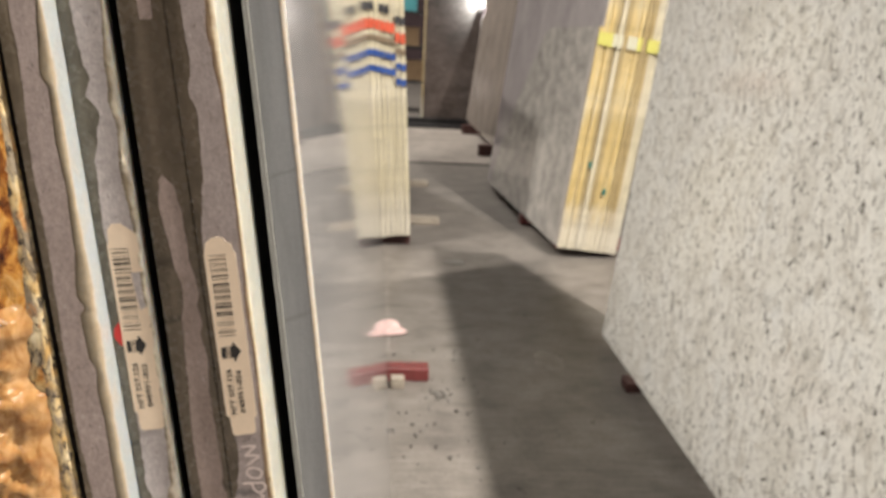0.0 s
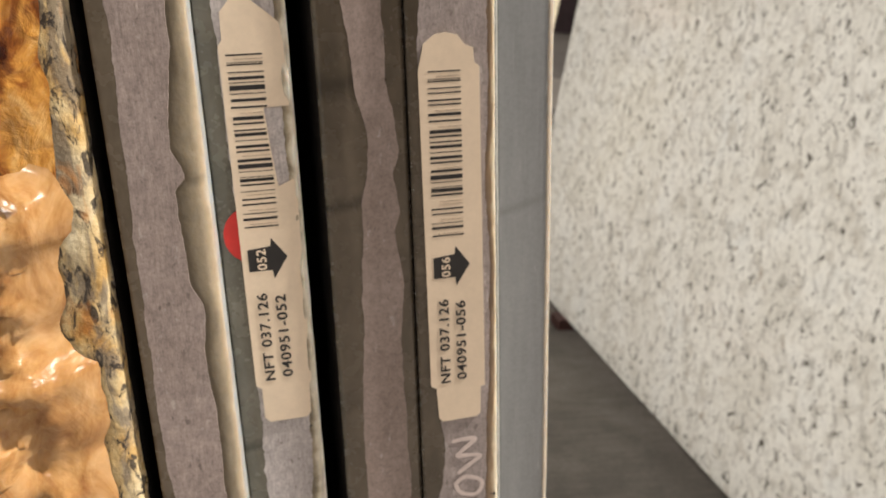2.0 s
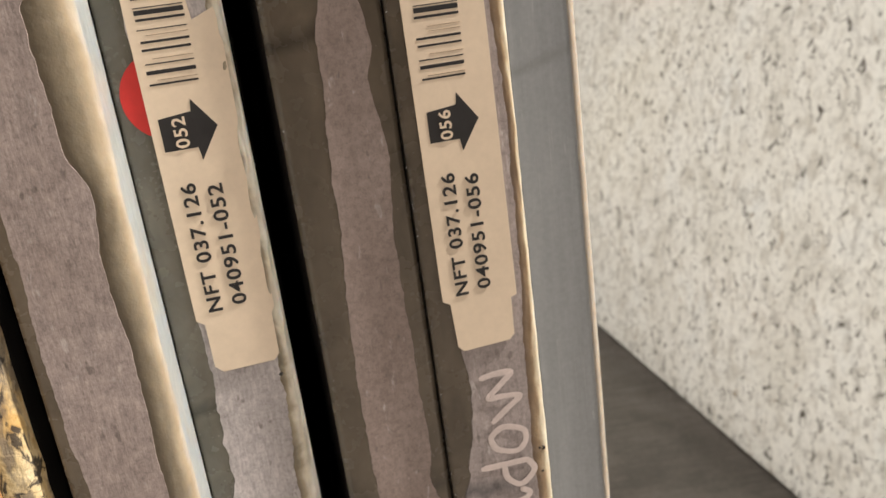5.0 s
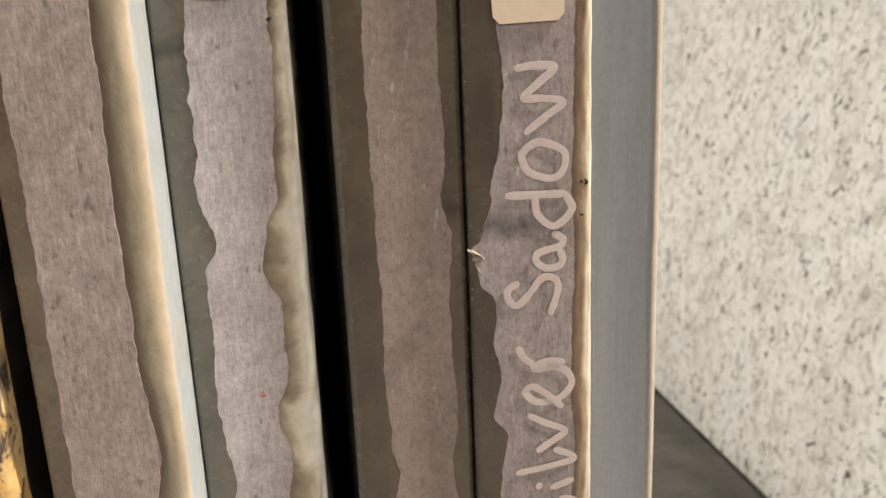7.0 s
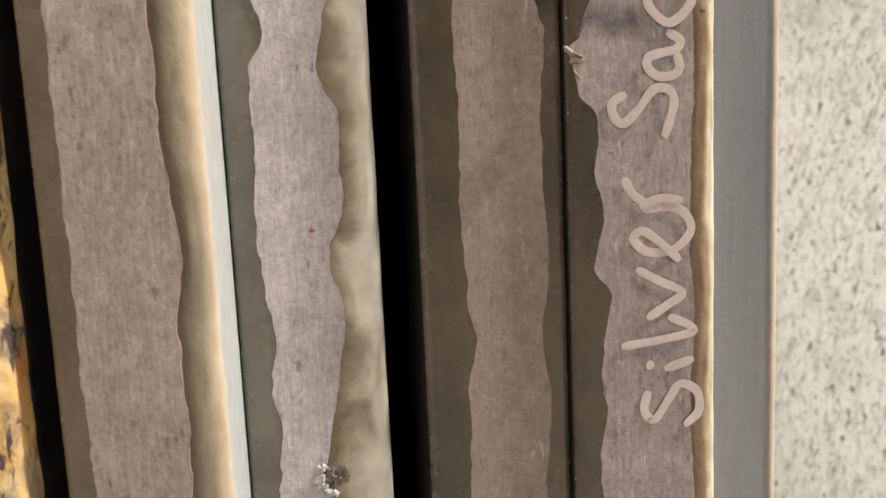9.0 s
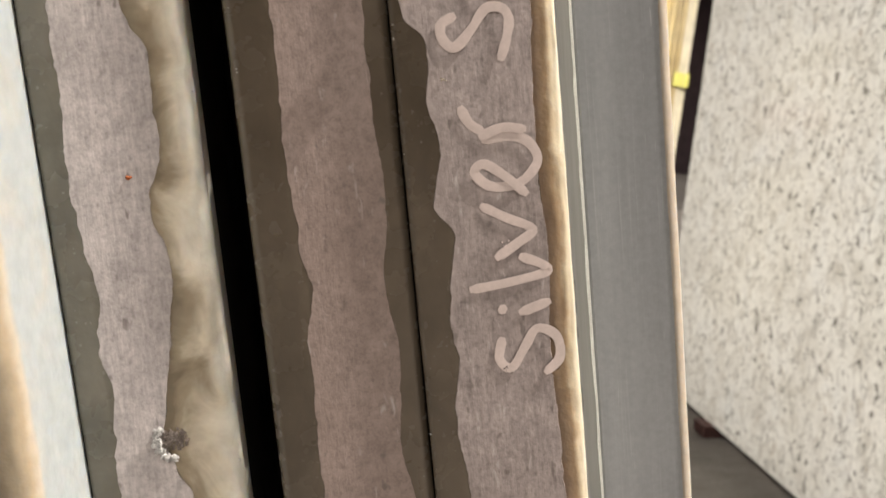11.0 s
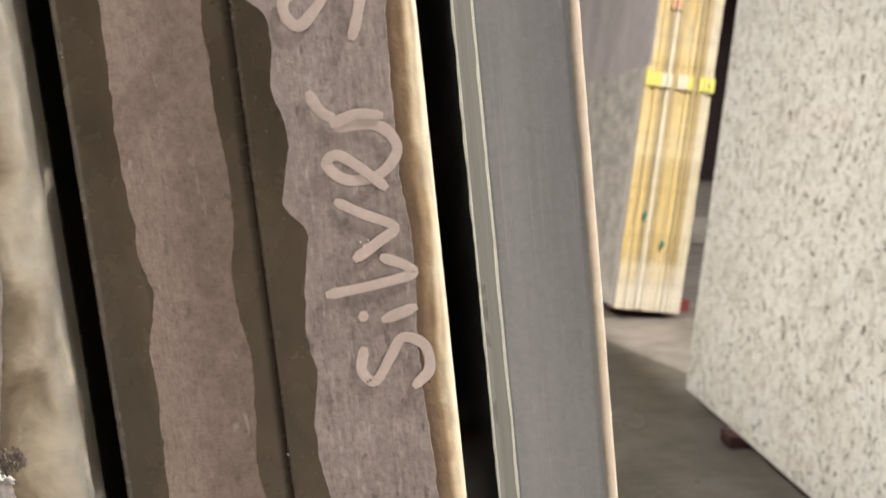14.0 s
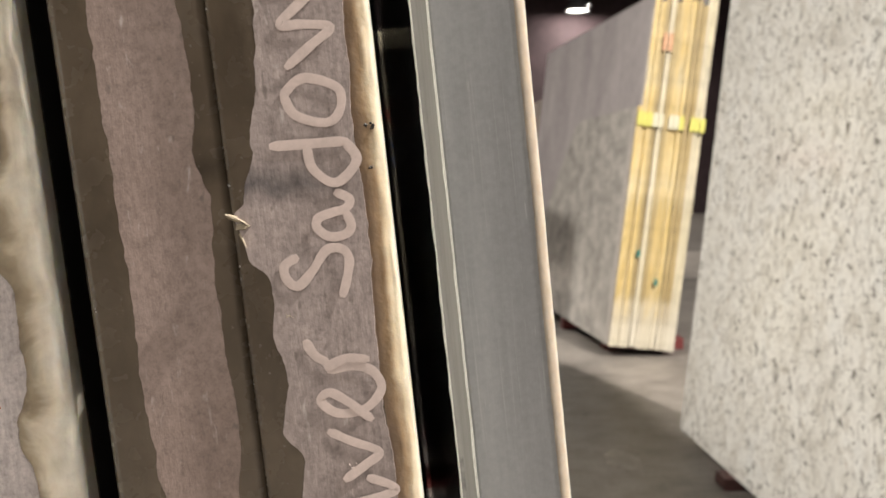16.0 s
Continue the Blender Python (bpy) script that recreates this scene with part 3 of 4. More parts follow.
B_R = [(1.446, -21.2), (1.399, -24.6), (1.381, -25.6), (1.362, -23.1), (1.336, -25.3), (1.296, -23.0), (1.122, -23.1), (1.096, -24.9), (1.088, -27.9), (1.077, -29.5), (1.068, -25.9), (1.051, -26.2), (1.039, -29.2), (1.029, -26.7), (1.014, -28.8), (0.999, -31.5), (0.994, -33.0), (0.986, -31.3), (0.981, -28.6)]
C_L = [(1.331, 2.4), (1.326, -0.3), (1.311, -2.5), (1.267, 1.8), (1.248, 5.6), (1.219, 1.5), (1.185, -0.2), (1.13, -3.0), (1.09, -2.4), (1.048, -2.1), (1.029, -1.8), (1.02, -0.2), (1.012, -1.9), (0.977, -2.4)]
C_R = [(1.331, 2.8), (1.32, 10.2), (1.297, 12.6), (1.272, 13.0), (1.244, 16.5), (1.235, 14.3), (1.221, 15.8), (1.213, 13.6), (1.194, 16.2), (1.168, 14.3), (1.126, 14.8), (1.104, 15.8), (1.093, 14.0), (1.083, 16.4), (1.064, 15.3), (1.034, 16.1), (1.023, 14.4), (1.005, 15.9), (0.988, 14.5), (0.975, 16.0)]
D_L = [(1.443, 30.1), (1.4, 31.5), (1.385, 28.5), (1.37, 32.1), (1.328, 30.4), (1.316, 28.1), (1.285, 24.0), (1.2, 25.5), (1.132, 28.4), (1.118, 29.4), (1.106, 28.4), (1.092, 25.5), (1.082, 22.8), (1.08, 20.2), (1.071, 22.4), (1.066, 26.5), (1.055, 25.4), (1.046, 26.9), (1.035, 25.1), (1.029, 28.3), (1.012, 25.8), (1.003, 27.3), (0.993, 25.8), (0.973, 27.0)]
D_R = [(1.46, 45.2), (1.44, 46.3), (1.425, 44.8), (1.403, 46.6), (1.377, 49.0), (1.32, 49.4), (1.258, 49.0), (1.232, 47.6), (1.2, 49.2), (1.15, 48.6), (1.125, 47.2), (1.098, 46.6), (1.072, 47.2), (1.05, 46.3), (1.022, 46.9), (1.0, 46.2), (0.97, 47.0)]

F_A, F_B, F_C, F_D, F_E = 0.558, 0.583, 0.580, 0.578, 0.6248
slab_a, at_a = marble_slab(-0.0779, F_A, "beige marble slab on edge with a thick ivory rounded edge")
part("slab_body", slab_body(-0.0779, -0.0500, F_A, 3.5, 0.0080, 0.0, 1), RESIN_A, slab_a, shade=True, at=at_a).data.materials.append(GAP_SHADE)
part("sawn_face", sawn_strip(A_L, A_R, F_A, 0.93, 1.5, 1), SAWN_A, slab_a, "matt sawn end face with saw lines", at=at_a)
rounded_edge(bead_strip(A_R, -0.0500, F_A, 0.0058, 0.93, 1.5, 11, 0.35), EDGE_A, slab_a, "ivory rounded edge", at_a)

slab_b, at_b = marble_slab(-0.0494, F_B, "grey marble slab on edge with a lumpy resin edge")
part("slab_body", slab_body(-0.0494, -0.0195, F_B, 3.45, 0.0120, 0.0, 2, skew=0.0078), RESIN_B, slab_b, shade=True, at=at_b).data.materials.append(GAP_SHADE)
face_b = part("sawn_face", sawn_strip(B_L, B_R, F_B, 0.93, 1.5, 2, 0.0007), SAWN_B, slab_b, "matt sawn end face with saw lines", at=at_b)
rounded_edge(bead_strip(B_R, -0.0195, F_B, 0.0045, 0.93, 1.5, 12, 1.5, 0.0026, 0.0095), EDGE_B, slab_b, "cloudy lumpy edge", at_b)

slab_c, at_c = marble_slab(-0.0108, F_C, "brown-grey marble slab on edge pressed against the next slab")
part("slab_body", slab_body(-0.0108, 0.0200, F_C, 3.5, 0.002, 0.2, 3, corner=0.0020), RESIN_C, slab_c, shade=True, at=at_c).data.materials.append(GAP_SHADE)
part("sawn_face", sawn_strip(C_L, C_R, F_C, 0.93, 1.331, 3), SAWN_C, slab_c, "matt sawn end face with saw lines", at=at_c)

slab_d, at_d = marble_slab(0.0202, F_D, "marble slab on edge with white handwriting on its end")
part("slab_body", slab_body(0.0202, 0.0515, F_D, 3.5, 0.0042, 0.0, 4, skew=0.0107), RESIN_C, slab_d, shade=True, at=at_d).data.materials.append(GAP_SHADE)
face_d = part("sawn_face", sawn_strip(D_L, D_R, F_D, 0.93, 1.5, 4), SAWN_D, slab_d, "matt sawn end face with saw lines", at=at_d)
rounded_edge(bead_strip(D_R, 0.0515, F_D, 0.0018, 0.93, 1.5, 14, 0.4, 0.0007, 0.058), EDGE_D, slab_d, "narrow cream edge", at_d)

part("sawn_face", sawn_strip([(1.5, 1.5), (1.433, 2.6)], [(1.5, 15.0), (1.436, 11.5)], F_C, 1.432, 1.5, 6), SAWN_C, slab_c, "matt sawn patch on the end", at=at_c)

# the polished slab in front of the stack
E_BACK = 4.6
slab_e = thing("polished_marble_slab", STACK @ Matrix.Translation((0.062, F_E, LOW)), "polished grey marble slab with a mirror-bright face", "stone slab", "stacked marble slabs")
at_e = (0.062, F_E, LOW)
part("slab_body", box(0.0625, 0.0915, F_E + 0.003, E_BACK, LOW, HIGH), POLISHED, slab_e, at=at_e)


def edge_loft(profile, seed=0, jitter=0.0, step=0.004):
    """A strip that follows the slab's end from bottom to top with the given outline across it."""
    bm = bmesh.new()
    uv = bm.loops.layers.uv.new("UVMap")
    rows, m = [], len(profile) - 1
    for w in heights(step):
        j = jitter * (wob(w, seed, 0.012) + 0.6 * wob(w, seed + 1, 0.004))
        rows.append([bm.verts.new((u + (j if k == 0 else 0.3 * j), y, w)) for k, (u, y) in enumerate(profile)])
    for j, (a, b) in enumerate(zip(rows, rows[1:])):
        for i in range(m):
            f = bm.faces.new((a[i], a[i + 1], b[i + 1], b[i]))
            for loop, (x, y) in zip(f.loops, ((i, j), (i + 1, j), (i + 1, j + 1), (i, j + 1))):
                loop[uv].uv = (x / m, y * 0.02)
    return bm


part("ground_end", edge_loft([(0.0668, F_E + 0.0006), (0.0674, F_E), (0.078, F_E), (0.0886, F_E), (0.0889, F_E + 0.0006)], 30, 0.00025), HONED, slab_e, "smooth ground grey end", False, at_e)
part("bevel", edge_loft([(0.0628, F_E + 0.0036), (0.0650, F_E + 0.0020), (0.0664, F_E + 0.0010)], 33, 0.0001), BEVEL, slab_e, "polished blue-grey bevel", False, at_e)
part("arris", edge_loft([(0.0620, F_E + 0.0060), (0.0621, F_E + 0.0042), (0.0625, F_E + 0.0034), (0.0630, F_E + 0.0034)], 35, 0.0004, 0.002), WHITE_LINE, slab_e, "chipped white arris", True, at_e)
part("arris", edge_loft([(0.0662, F_E + 0.0012), (0.0664, F_E + 0.0006), (0.0667, F_E + 0.0003), (0.0670, F_E + 0.0008)], 37, 0.0002, 0.002), WHITE_LINE, slab_e, "thin arris with its glint painted white", True, at_e)
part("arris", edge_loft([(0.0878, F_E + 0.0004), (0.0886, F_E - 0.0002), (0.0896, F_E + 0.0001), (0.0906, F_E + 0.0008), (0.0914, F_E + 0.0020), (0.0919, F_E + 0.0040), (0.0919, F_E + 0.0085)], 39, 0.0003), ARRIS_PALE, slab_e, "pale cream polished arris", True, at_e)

# the golden granite slab behind the stack, with set resin on its broken edge


def broken_slab(u0, u1, front, back):
    bm = bmesh.new()
    rows = []
    for w in heights(0.004):
        ring = []
        for k in range(15):
            rim = u1 + (w - 1.23) * 0.004
            u = rim + (u0 - rim) * (k / 14) ** 1.7
            p = Vector((u * 40, w * 40, 3.0))
            d = 0.0007 * noise.noise(p) + 0.0006 * noise.noise(p * 2.7) + 0.0006 * noise.noise(p * 6)
            round_off = 0.005 * (1 - min(1, k / 2.5)) ** 2
            ring.append((u + (0.0005 * noise.noise(p * 3) if k == 0 else 0), front + d + round_off, w))
        ring += [(u0, back, w), (u1 + (w - 1.23) * 0.004 - 0.004, back, w)]
        rows.append([bm.verts.new(p) for p in ring])
    for a, b in zip(rows, rows[1:]):
        n = len(a)
        for i in range(n):
            # flank towards the next slab takes the painted gap shade
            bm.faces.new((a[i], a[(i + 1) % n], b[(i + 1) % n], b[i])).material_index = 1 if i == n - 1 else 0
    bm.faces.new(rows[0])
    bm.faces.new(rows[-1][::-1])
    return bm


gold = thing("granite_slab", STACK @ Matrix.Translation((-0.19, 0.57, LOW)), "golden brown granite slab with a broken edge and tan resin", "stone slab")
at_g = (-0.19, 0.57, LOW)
part("slab_body", broken_slab(-0.19, -0.0824, 0.557, 3.4), GOLD, gold, shade=True, at=at_g).data.materials.append(GAP_SHADE)


TAN_EDGE = [(1.258, -0.106), (1.2516, -0.094), (1.24, -0.0902), (1.2327, -0.091), (1.2278, -0.0957), (1.2092, -0.097), (1.2015, -0.0997), (1.1918, -0.096), (1.1875, -0.0908), (1.1666, -0.0903), (1.156, -0.0931), (1.13, -0.0912), (1.1, -0.094), (1.03, -0.1)]
AMBER_EDGE = [(1.5, -0.083), (1.4, -0.0855), (1.28, -0.0905), (1.25, -0.093), (1.225, -0.099)]


def resin_run(u0, edge_line, lo, hi, front, depth, seed, fold):
    """A thick run of set resin with drooping folds, thinner towards its ragged rim."""
    bm = bmesh.new()
    rows, n, w = [], 30, lo
    while w <= hi:
        edge = along(edge_line, w) + 0.0014 * wob(w, seed, 0.02) + 0.0012 * wob(w, seed + 1, 0.007)
        row = []
        for k in range(n + 1):
            s = k / n
            u = u0 + (edge - u0) * s
            p = Vector((u * 95 + w * 26 + 1.1 * noise.noise(Vector((u * 40, w * 26, seed))), w * fold, seed * 1.7))
            ridge = 1 - abs(noise.noise(p)) * 2
            h = depth * (1 - s ** 5) * (0.55 + 0.55 * ridge + 0.4 * noise.noise(p * 2.9) + 0.22 * (1 - 2 * abs(noise.noise(p * 5.3)))) + 0.0012 * (1 - s ** 8)
            row.append(bm.verts.new((u, front - h * smooth(hi, hi - 0.015, w) if hi < 1.4 else front - h, w)))
        rows.append(row)
        w += 0.0025
    for a, b in zip(rows, rows[1:]):
        for i in range(n):
            bm.faces.new((a[i], a[i + 1], b[i + 1], b[i]))
    return bm


part("resin_run", resin_run(-0.19, TAN_EDGE, 0.95, 1.256, 0.555, 0.015, 51, 40), FOAM, gold, "glossy tan folds of set resin", True, at_g)
part("resin_run", resin_run(-0.19, AMBER_EDGE, 1.21, 1.5, 0.5565, 0.006, 61, 48), VARNISH, gold, "glossy amber film of set resin", True, at_g)

# ---- stickers, writing and small marks on the slab ends ----
def text_mesh(body, size):
    cu = bpy.data.curves.new("text", "FONT")
    cu.body, cu.size, cu.extrude, cu.space_character, cu.offset = body, size, 0.00008, 1.12, min(0.00011, size * 0.018)
    ob = new("text", cu)
    me = bpy.data.meshes.new_from_object(ob.evaluated_get(bpy.context.evaluated_depsgraph_get()))
    bpy.data.objects.remove(ob)
    bpy.data.curves.remove(cu)
    return me


def up_text(body, length, height, u, w, y, parent, at, bold=0.0, mat=None, name="printed_text"):
    """Text that reads upwards, its baseline at u, from height w on."""
    me = text_mesh(body, height * 1.4)
    xs, ys = [v.co.x for v in me.vertices], [v.co.y for v in me.vertices]
    k, ky = length / (max(xs) - min(xs)), height / (max(ys) - min(ys))
    x0, y0 = min(xs), min(ys)
    for v in me.vertices:
        v.co = (u - (v.co.y - y0) * ky, y - v.co.z, w + (v.co.x - x0) * k)
    me.materials.clear()
    me.materials.append(mat or INK)
    return part(name, me, None, parent, at=at)


def sticker(outline, y, u, w0, number, label, bars, cut=None):
    """A cream bar code sticker with bars, an arrow and two lines of print."""
    base = (outline[0][0] / 1000, y, outline[-1][1] / 1000)
    t = thing("barcode_sticker", STACK @ Matrix.Translation(base), label, "sticker", "bar code stickers")
    part("paper", prism([(a / 1000, b / 1000) for a, b in outline], y - 0.00025, y + 0.0002), PAPER, t, at=base)
    for place, thick in bars:
        w, half = w0 + 0.0608 - 0.0000603 * place, 0.000029 * thick
        right = u + 0.0118
        if cut:
            right = min(right, along(cut, w) / 1000 - 0.0004)
        worn = thick <= 3
        left = u + (0.0025 + 0.002 * wob(w, 4, 0.003) if worn else 0.0004 * wob(w, 5, 0.004))
        part("bar", box(left, right, y - 0.00033, y - 0.0002, w - half, w + half), FAINT if worn else INK, t, "worn thin bar" if worn else "black bar of the bar code", at=base)
    a = w0 - 0.0075
    arrow = [(u, a - 0.0005), (u + 0.0082, a + 0.0004), (u + 0.0086, a + 0.0035), (u + 0.0140, a - 0.004), (u + 0.0087, a - 0.0122), (u + 0.0082, a - 0.0088), (u, a - 0.0088)]
    head = part("arrow", prism(arrow, y - 0.00033, y - 0.0002), INK, t, "black arrow", at=base)
    up_text(number, 0.0078, 0.0034, u + 0.0064, a - 0.0084, y - 0.00038, head, (0, 0, 0), mat=PAPER, name="printed_number")
    up_text("NFT 037.126", 0.0355, 0.0039, u + 0.0054, w0 - 0.0606, y - 0.00035, t, base)
    up_text("040951-" + number, 0.0335, 0.0039, u + 0.0120, w0 - 0.0598, y - 0.00035, t, base)
    return t


# bars from the top down: place and thickness
BARS_R = [(3, 8), (30, 3), (47, 4), (59, 8), (99, 7), (126, 8), (168, 10), (194, 9), (229, 3), (252, 17), (290, 10), (325, 3), (353, 22), (383, 11), (415, 9), (444, 18), (477, 5), (510, 18),
          (539, 10), (572, 3), (591, 16), (630, 28), (660, 4), (692, 4), (711, 22), (740, 11), (780, 3), (800, 3), (828, 10), (859, 9), (895, 3), (918, 5), (948, 16), (985, 3), (999, 8)]
BARS_L = [(3, 9), (26, 3), (45, 4), (56, 8), (98, 7), (130, 18), (155, 5), (184, 28), (216, 5), (252, 17), (292, 11), (325, 3), (355, 21), (385, 11), (423, 9), (448, 19), (482, 5), (517, 17),
          (545, 10), (572, 3), (598, 17), (633, 26), (664, 4), (697, 4), (715, 19), (743, 10), (782, 4), (804, 3), (830, 10), (861, 10), (897, 3), (917, 5), (951, 16), (983, 3), (1000, 8)]
STICK_R = [(23.8, 1272), (26, 1281), (30, 1284), (34, 1284.6), (38, 1283.6), (40.6, 1280.2), (43.6, 1279.1), (44, 1274), (45.8, 1272.5), (46.5, 1147), (44.7, 1146.4), (44.5, 1135), (43, 1133.4), (29, 1133), (27.4, 1134.6), (26.7, 1148), (24.6, 1149.3)]
STICK_L = [(-42.2, 1283), (-40.8, 1285), (-40.5, 1294), (-37, 1298), (-31, 1298), (-25, 1293), (-21.8, 1290), (-20.8, 1283), (-20.6, 1262.2), (-29.3, 1262), (-28.2, 1248), (-26.8, 1234), (-20.4, 1236.7), (-21.2, 1157), (-22.2, 1155), (-22.4, 1143), (-24, 1141.2), (-38, 1141), (-40, 1143), (-40.1, 1155.6), (-42.1, 1157)]
sticker(STICK_R, F_D - 0.0006, 0.0271, 1.2108, "056", "cream bar code sticker pressed on a marble slab's end", BARS_R)
sticker(STICK_L, F_B - 0.0006, -0.0399, 1.2194, "052", "torn cream bar code sticker on a grey marble slab", BARS_L, [(1.30, -20), (1.2622, -20), (1.262, -29.4), (1.248, -28.2), (1.234, -26.8), (1.2338, -20)])

bm = bmesh.new()
bmesh.ops.create_circle(bm, cap_ends=True, segments=40, radius=0.011, matrix=pose(-0.0365, F_B - 0.0005, 1.217, 90))
bmesh.ops.solidify(bm, geom=bm.faces[:], thickness=0.0002)
solo("round_sticker", bm, REDDOT, STACK, "round red sticker half under a bar code sticker", "sticker")


def stroke(points, width, y, seed):
    """A line of paint marker, rounded, a little uneven in width."""
    line = curve_points([(u / 1000, 0, w / 1000) for u, w in points], 7) if len(points) > 2 else [Vector((u / 1000, 0, w / 1000)).lerp(Vector((points[-1][0] / 1000, 0, points[-1][1] / 1000)), k / 6) for u, w in points[:1] for k in range(7)]
    bm = bmesh.new()
    rows, n = [], len(line)
    for i, p in enumerate(line):
        d = (line[min(i + 1, n - 1)] - line[max(i - 1, 0)]).normalized()
        side = Vector((-d.z, 0, d.x))
        r = width / 2 * (1 + 0.16 * wob(i * 0.2, seed, 1.0))
        cap = 0.55 if i in (0, n - 1) else 1.0
        if i == 0:
            p = p - d * r * 0.5
        if i == n - 1:
            p = p + d * r * 0.5
        r *= cap
        rows.append([bm.verts.new(p + side * r * k + Vector((0, y - h - 0.000004 * i, 0))) for k, h in ((-1, 0.00005), (-0.7, 0.00006), (0, 0.00006), (0.7, 0.00006), (1, 0.00005))])
    for a, b in zip(rows, rows[1:]):
        for i in range(4):
            bm.faces.new((a[i], a[i + 1], b[i + 1], b[i]))
    return bm


WRITING = [  # the words Silver Sadow, letter by letter from below
    [[(36.3, 1006.9), (35.5, 1003), (37.8, 1000.9), (41, 1005.2), (43.5, 1008.4), (47.2, 1006.6), (47.7, 1002.1), (44.8, 999.3)]],
    [[(40.6, 1012.0), (46.2, 1013.6)], [(36.6, 1013.2), (37.2, 1012.8)]],
    [[(31.2, 1017.6), (38.5, 1018.3), (46.1, 1019.6), (45.6, 1021.2), (41.5, 1023.2)]],
    [[(34.6, 1033.8), (39, 1031.2), (44.2, 1028.4), (41, 1026), (36.8, 1023.5)]],
    [[(35.9, 1046.6), (41, 1046.8), (44.6, 1045.4), (46.1, 1041.6), (42.4, 1037.8), (36.8, 1037.5), (33.6, 1040.4), (35.5, 1042.0), (39.2, 1039.5), (43.3, 1035.6)]],
    [[(32.0, 1052.9), (33.4, 1050), (35.7, 1048.2)], [(35.5, 1047.2), (39.5, 1048.6), (43.9, 1048.0)]],
    [[(32.1, 1070.1), (29.6, 1068.7), (29.8, 1065.9), (31.9, 1064.4), (35.1, 1067.2), (38.3, 1071.0), (41.4, 1070.9), (42.6, 1068.7), (41.8, 1065.0), (40.5, 1061.6)]],
    [[(41.6, 1082.3), (44.1, 1080.6), (43.0, 1078.9), (40.0, 1078.3), (37.3, 1077.4), (37.1, 1075.4), (39.4, 1073.6), (42.5, 1073.8), (43.8, 1075.3), (43.2, 1077.8)]],
    [[(30.0, 1092.6), (37, 1092.4), (44.7, 1092.2)], [(44.7, 1092.0), (46.3, 1088.1), (41.8, 1084.2), (37.6, 1087.3), (36.8, 1091.6)]],
    [[(33.4, 1102.3), (36, 1104.6), (39.1, 1105.1), (44.3, 1102.6), (44.2, 1098.4), (41.2, 1096.2), (35.4, 1098.2), (33.4, 1102.3)]],
    [[(32.7, 1122.8), (37, 1123.3), (42.1, 1122.8), (38.5, 1119.5), (34.4, 1115.9), (39, 1115.6), (44.1, 1114.5), (40, 1111.4), (34.9, 1107.7)]],
]
for i, letter in enumerate(WRITING):
    for j, line in enumerate(letter):
        part("handwritten_letter", stroke(line, 0.0019, F_D - 0.00035 - 0.0001 * j, 60 + i), MARKER, face_d, "pale paint marker letter", True)


def crumbs(u, w, y, spread, count, seed, size):
    """A chipped spot: small crushed grains standing on the face."""
    rnd = random.Random(seed)
    bm = bmesh.new()
    for _ in range(count):
        a, r = rnd.uniform(0, 6.28), spread * rnd.random() ** 0.6
        m = Matrix.Translation((u + r * math.cos(a), y, w + r * 0.8 * math.sin(a))) @ Euler((rnd.random() * 3, rnd.random() * 3, rnd.random() * 3)).to_matrix().to_4x4()
        s = size * rnd.uniform(0.4, 1.2)
        bmesh.ops.create_icosphere(bm, subdivisions=1, radius=s, matrix=m @ Matrix.Diagonal((1, 0.6, 0.7, 1)))
    return bm


def shard(u, w, y, length, width, lean, seed):
    """A thin splinter of broken stone that stands out of the edge."""
    rnd = random.Random(seed)
    bm = bmesh.new()
    for k in range(7):
        a, r = k / 6, width * (1 - 0.8 * k / 6)
        for _ in range(4):
            bm.verts.new((u + length * a * math.cos(lean) + rnd.uniform(-r, r) * 0.5, y - 0.0016 * a * rnd.random() + rnd.uniform(0, 0.0006), w + length * a * math.sin(lean) + rnd.uniform(-r, r) * 0.5))
    bmesh.ops.convex_hull(bm, input=bm.verts[:])
    return bm


for u, w, length, width, lean, seed in ((0.0214, 1.0787, 0.0024, 0.0020, 2.45, 5), (0.0208, 1.0795, 0.0031, 0.0006, -0.55, 6), (0.0216, 1.0762, 0.0032, 0.0005, -1.2, 7), (0.0216, 1.0774, 0.0022, 0.0018, 0.1, 8)):
    part("chip", shard(u, w, F_D - 0.0004, length, width, lean, seed), SHARD, face_d, "yellowish splinter of broken stone")
part("chip", crumbs(-0.0312, 0.9925, F_B - 0.0004, 0.0030, 110, 6, 0.0006), PIT, face_b, "crumbled brown pit")
for k in range(9):
    a = 2.5 + 0.27 * k
    part("chip", crumbs(-0.0312 + 0.0034 * math.cos(a), 0.9925 + 0.0038 * math.sin(a), F_B - 0.0008, 0.0009, 12, 40 + k, 0.0006), CHIP_GLINT, face_b, "crushed white rim of the pit")
part("dark_speck", crumbs(0.0497, 1.0945, F_D - 0.0001, 0.0010, 9, 8, 0.0005), INK, slab_d, "small dark speck", at=at_d)
part("dark_speck", crumbs(0.0492, 1.0865, F_D - 0.0001, 0.0005, 4, 9, 0.0004), INK, slab_d, "small dark speck", at=at_d)
part("dark_speck", crumbs(-0.0228, 1.1365, F_B - 0.0001, 0.0012, 8, 10, 0.0005), INK, slab_b, "small dark speck", at=at_b)
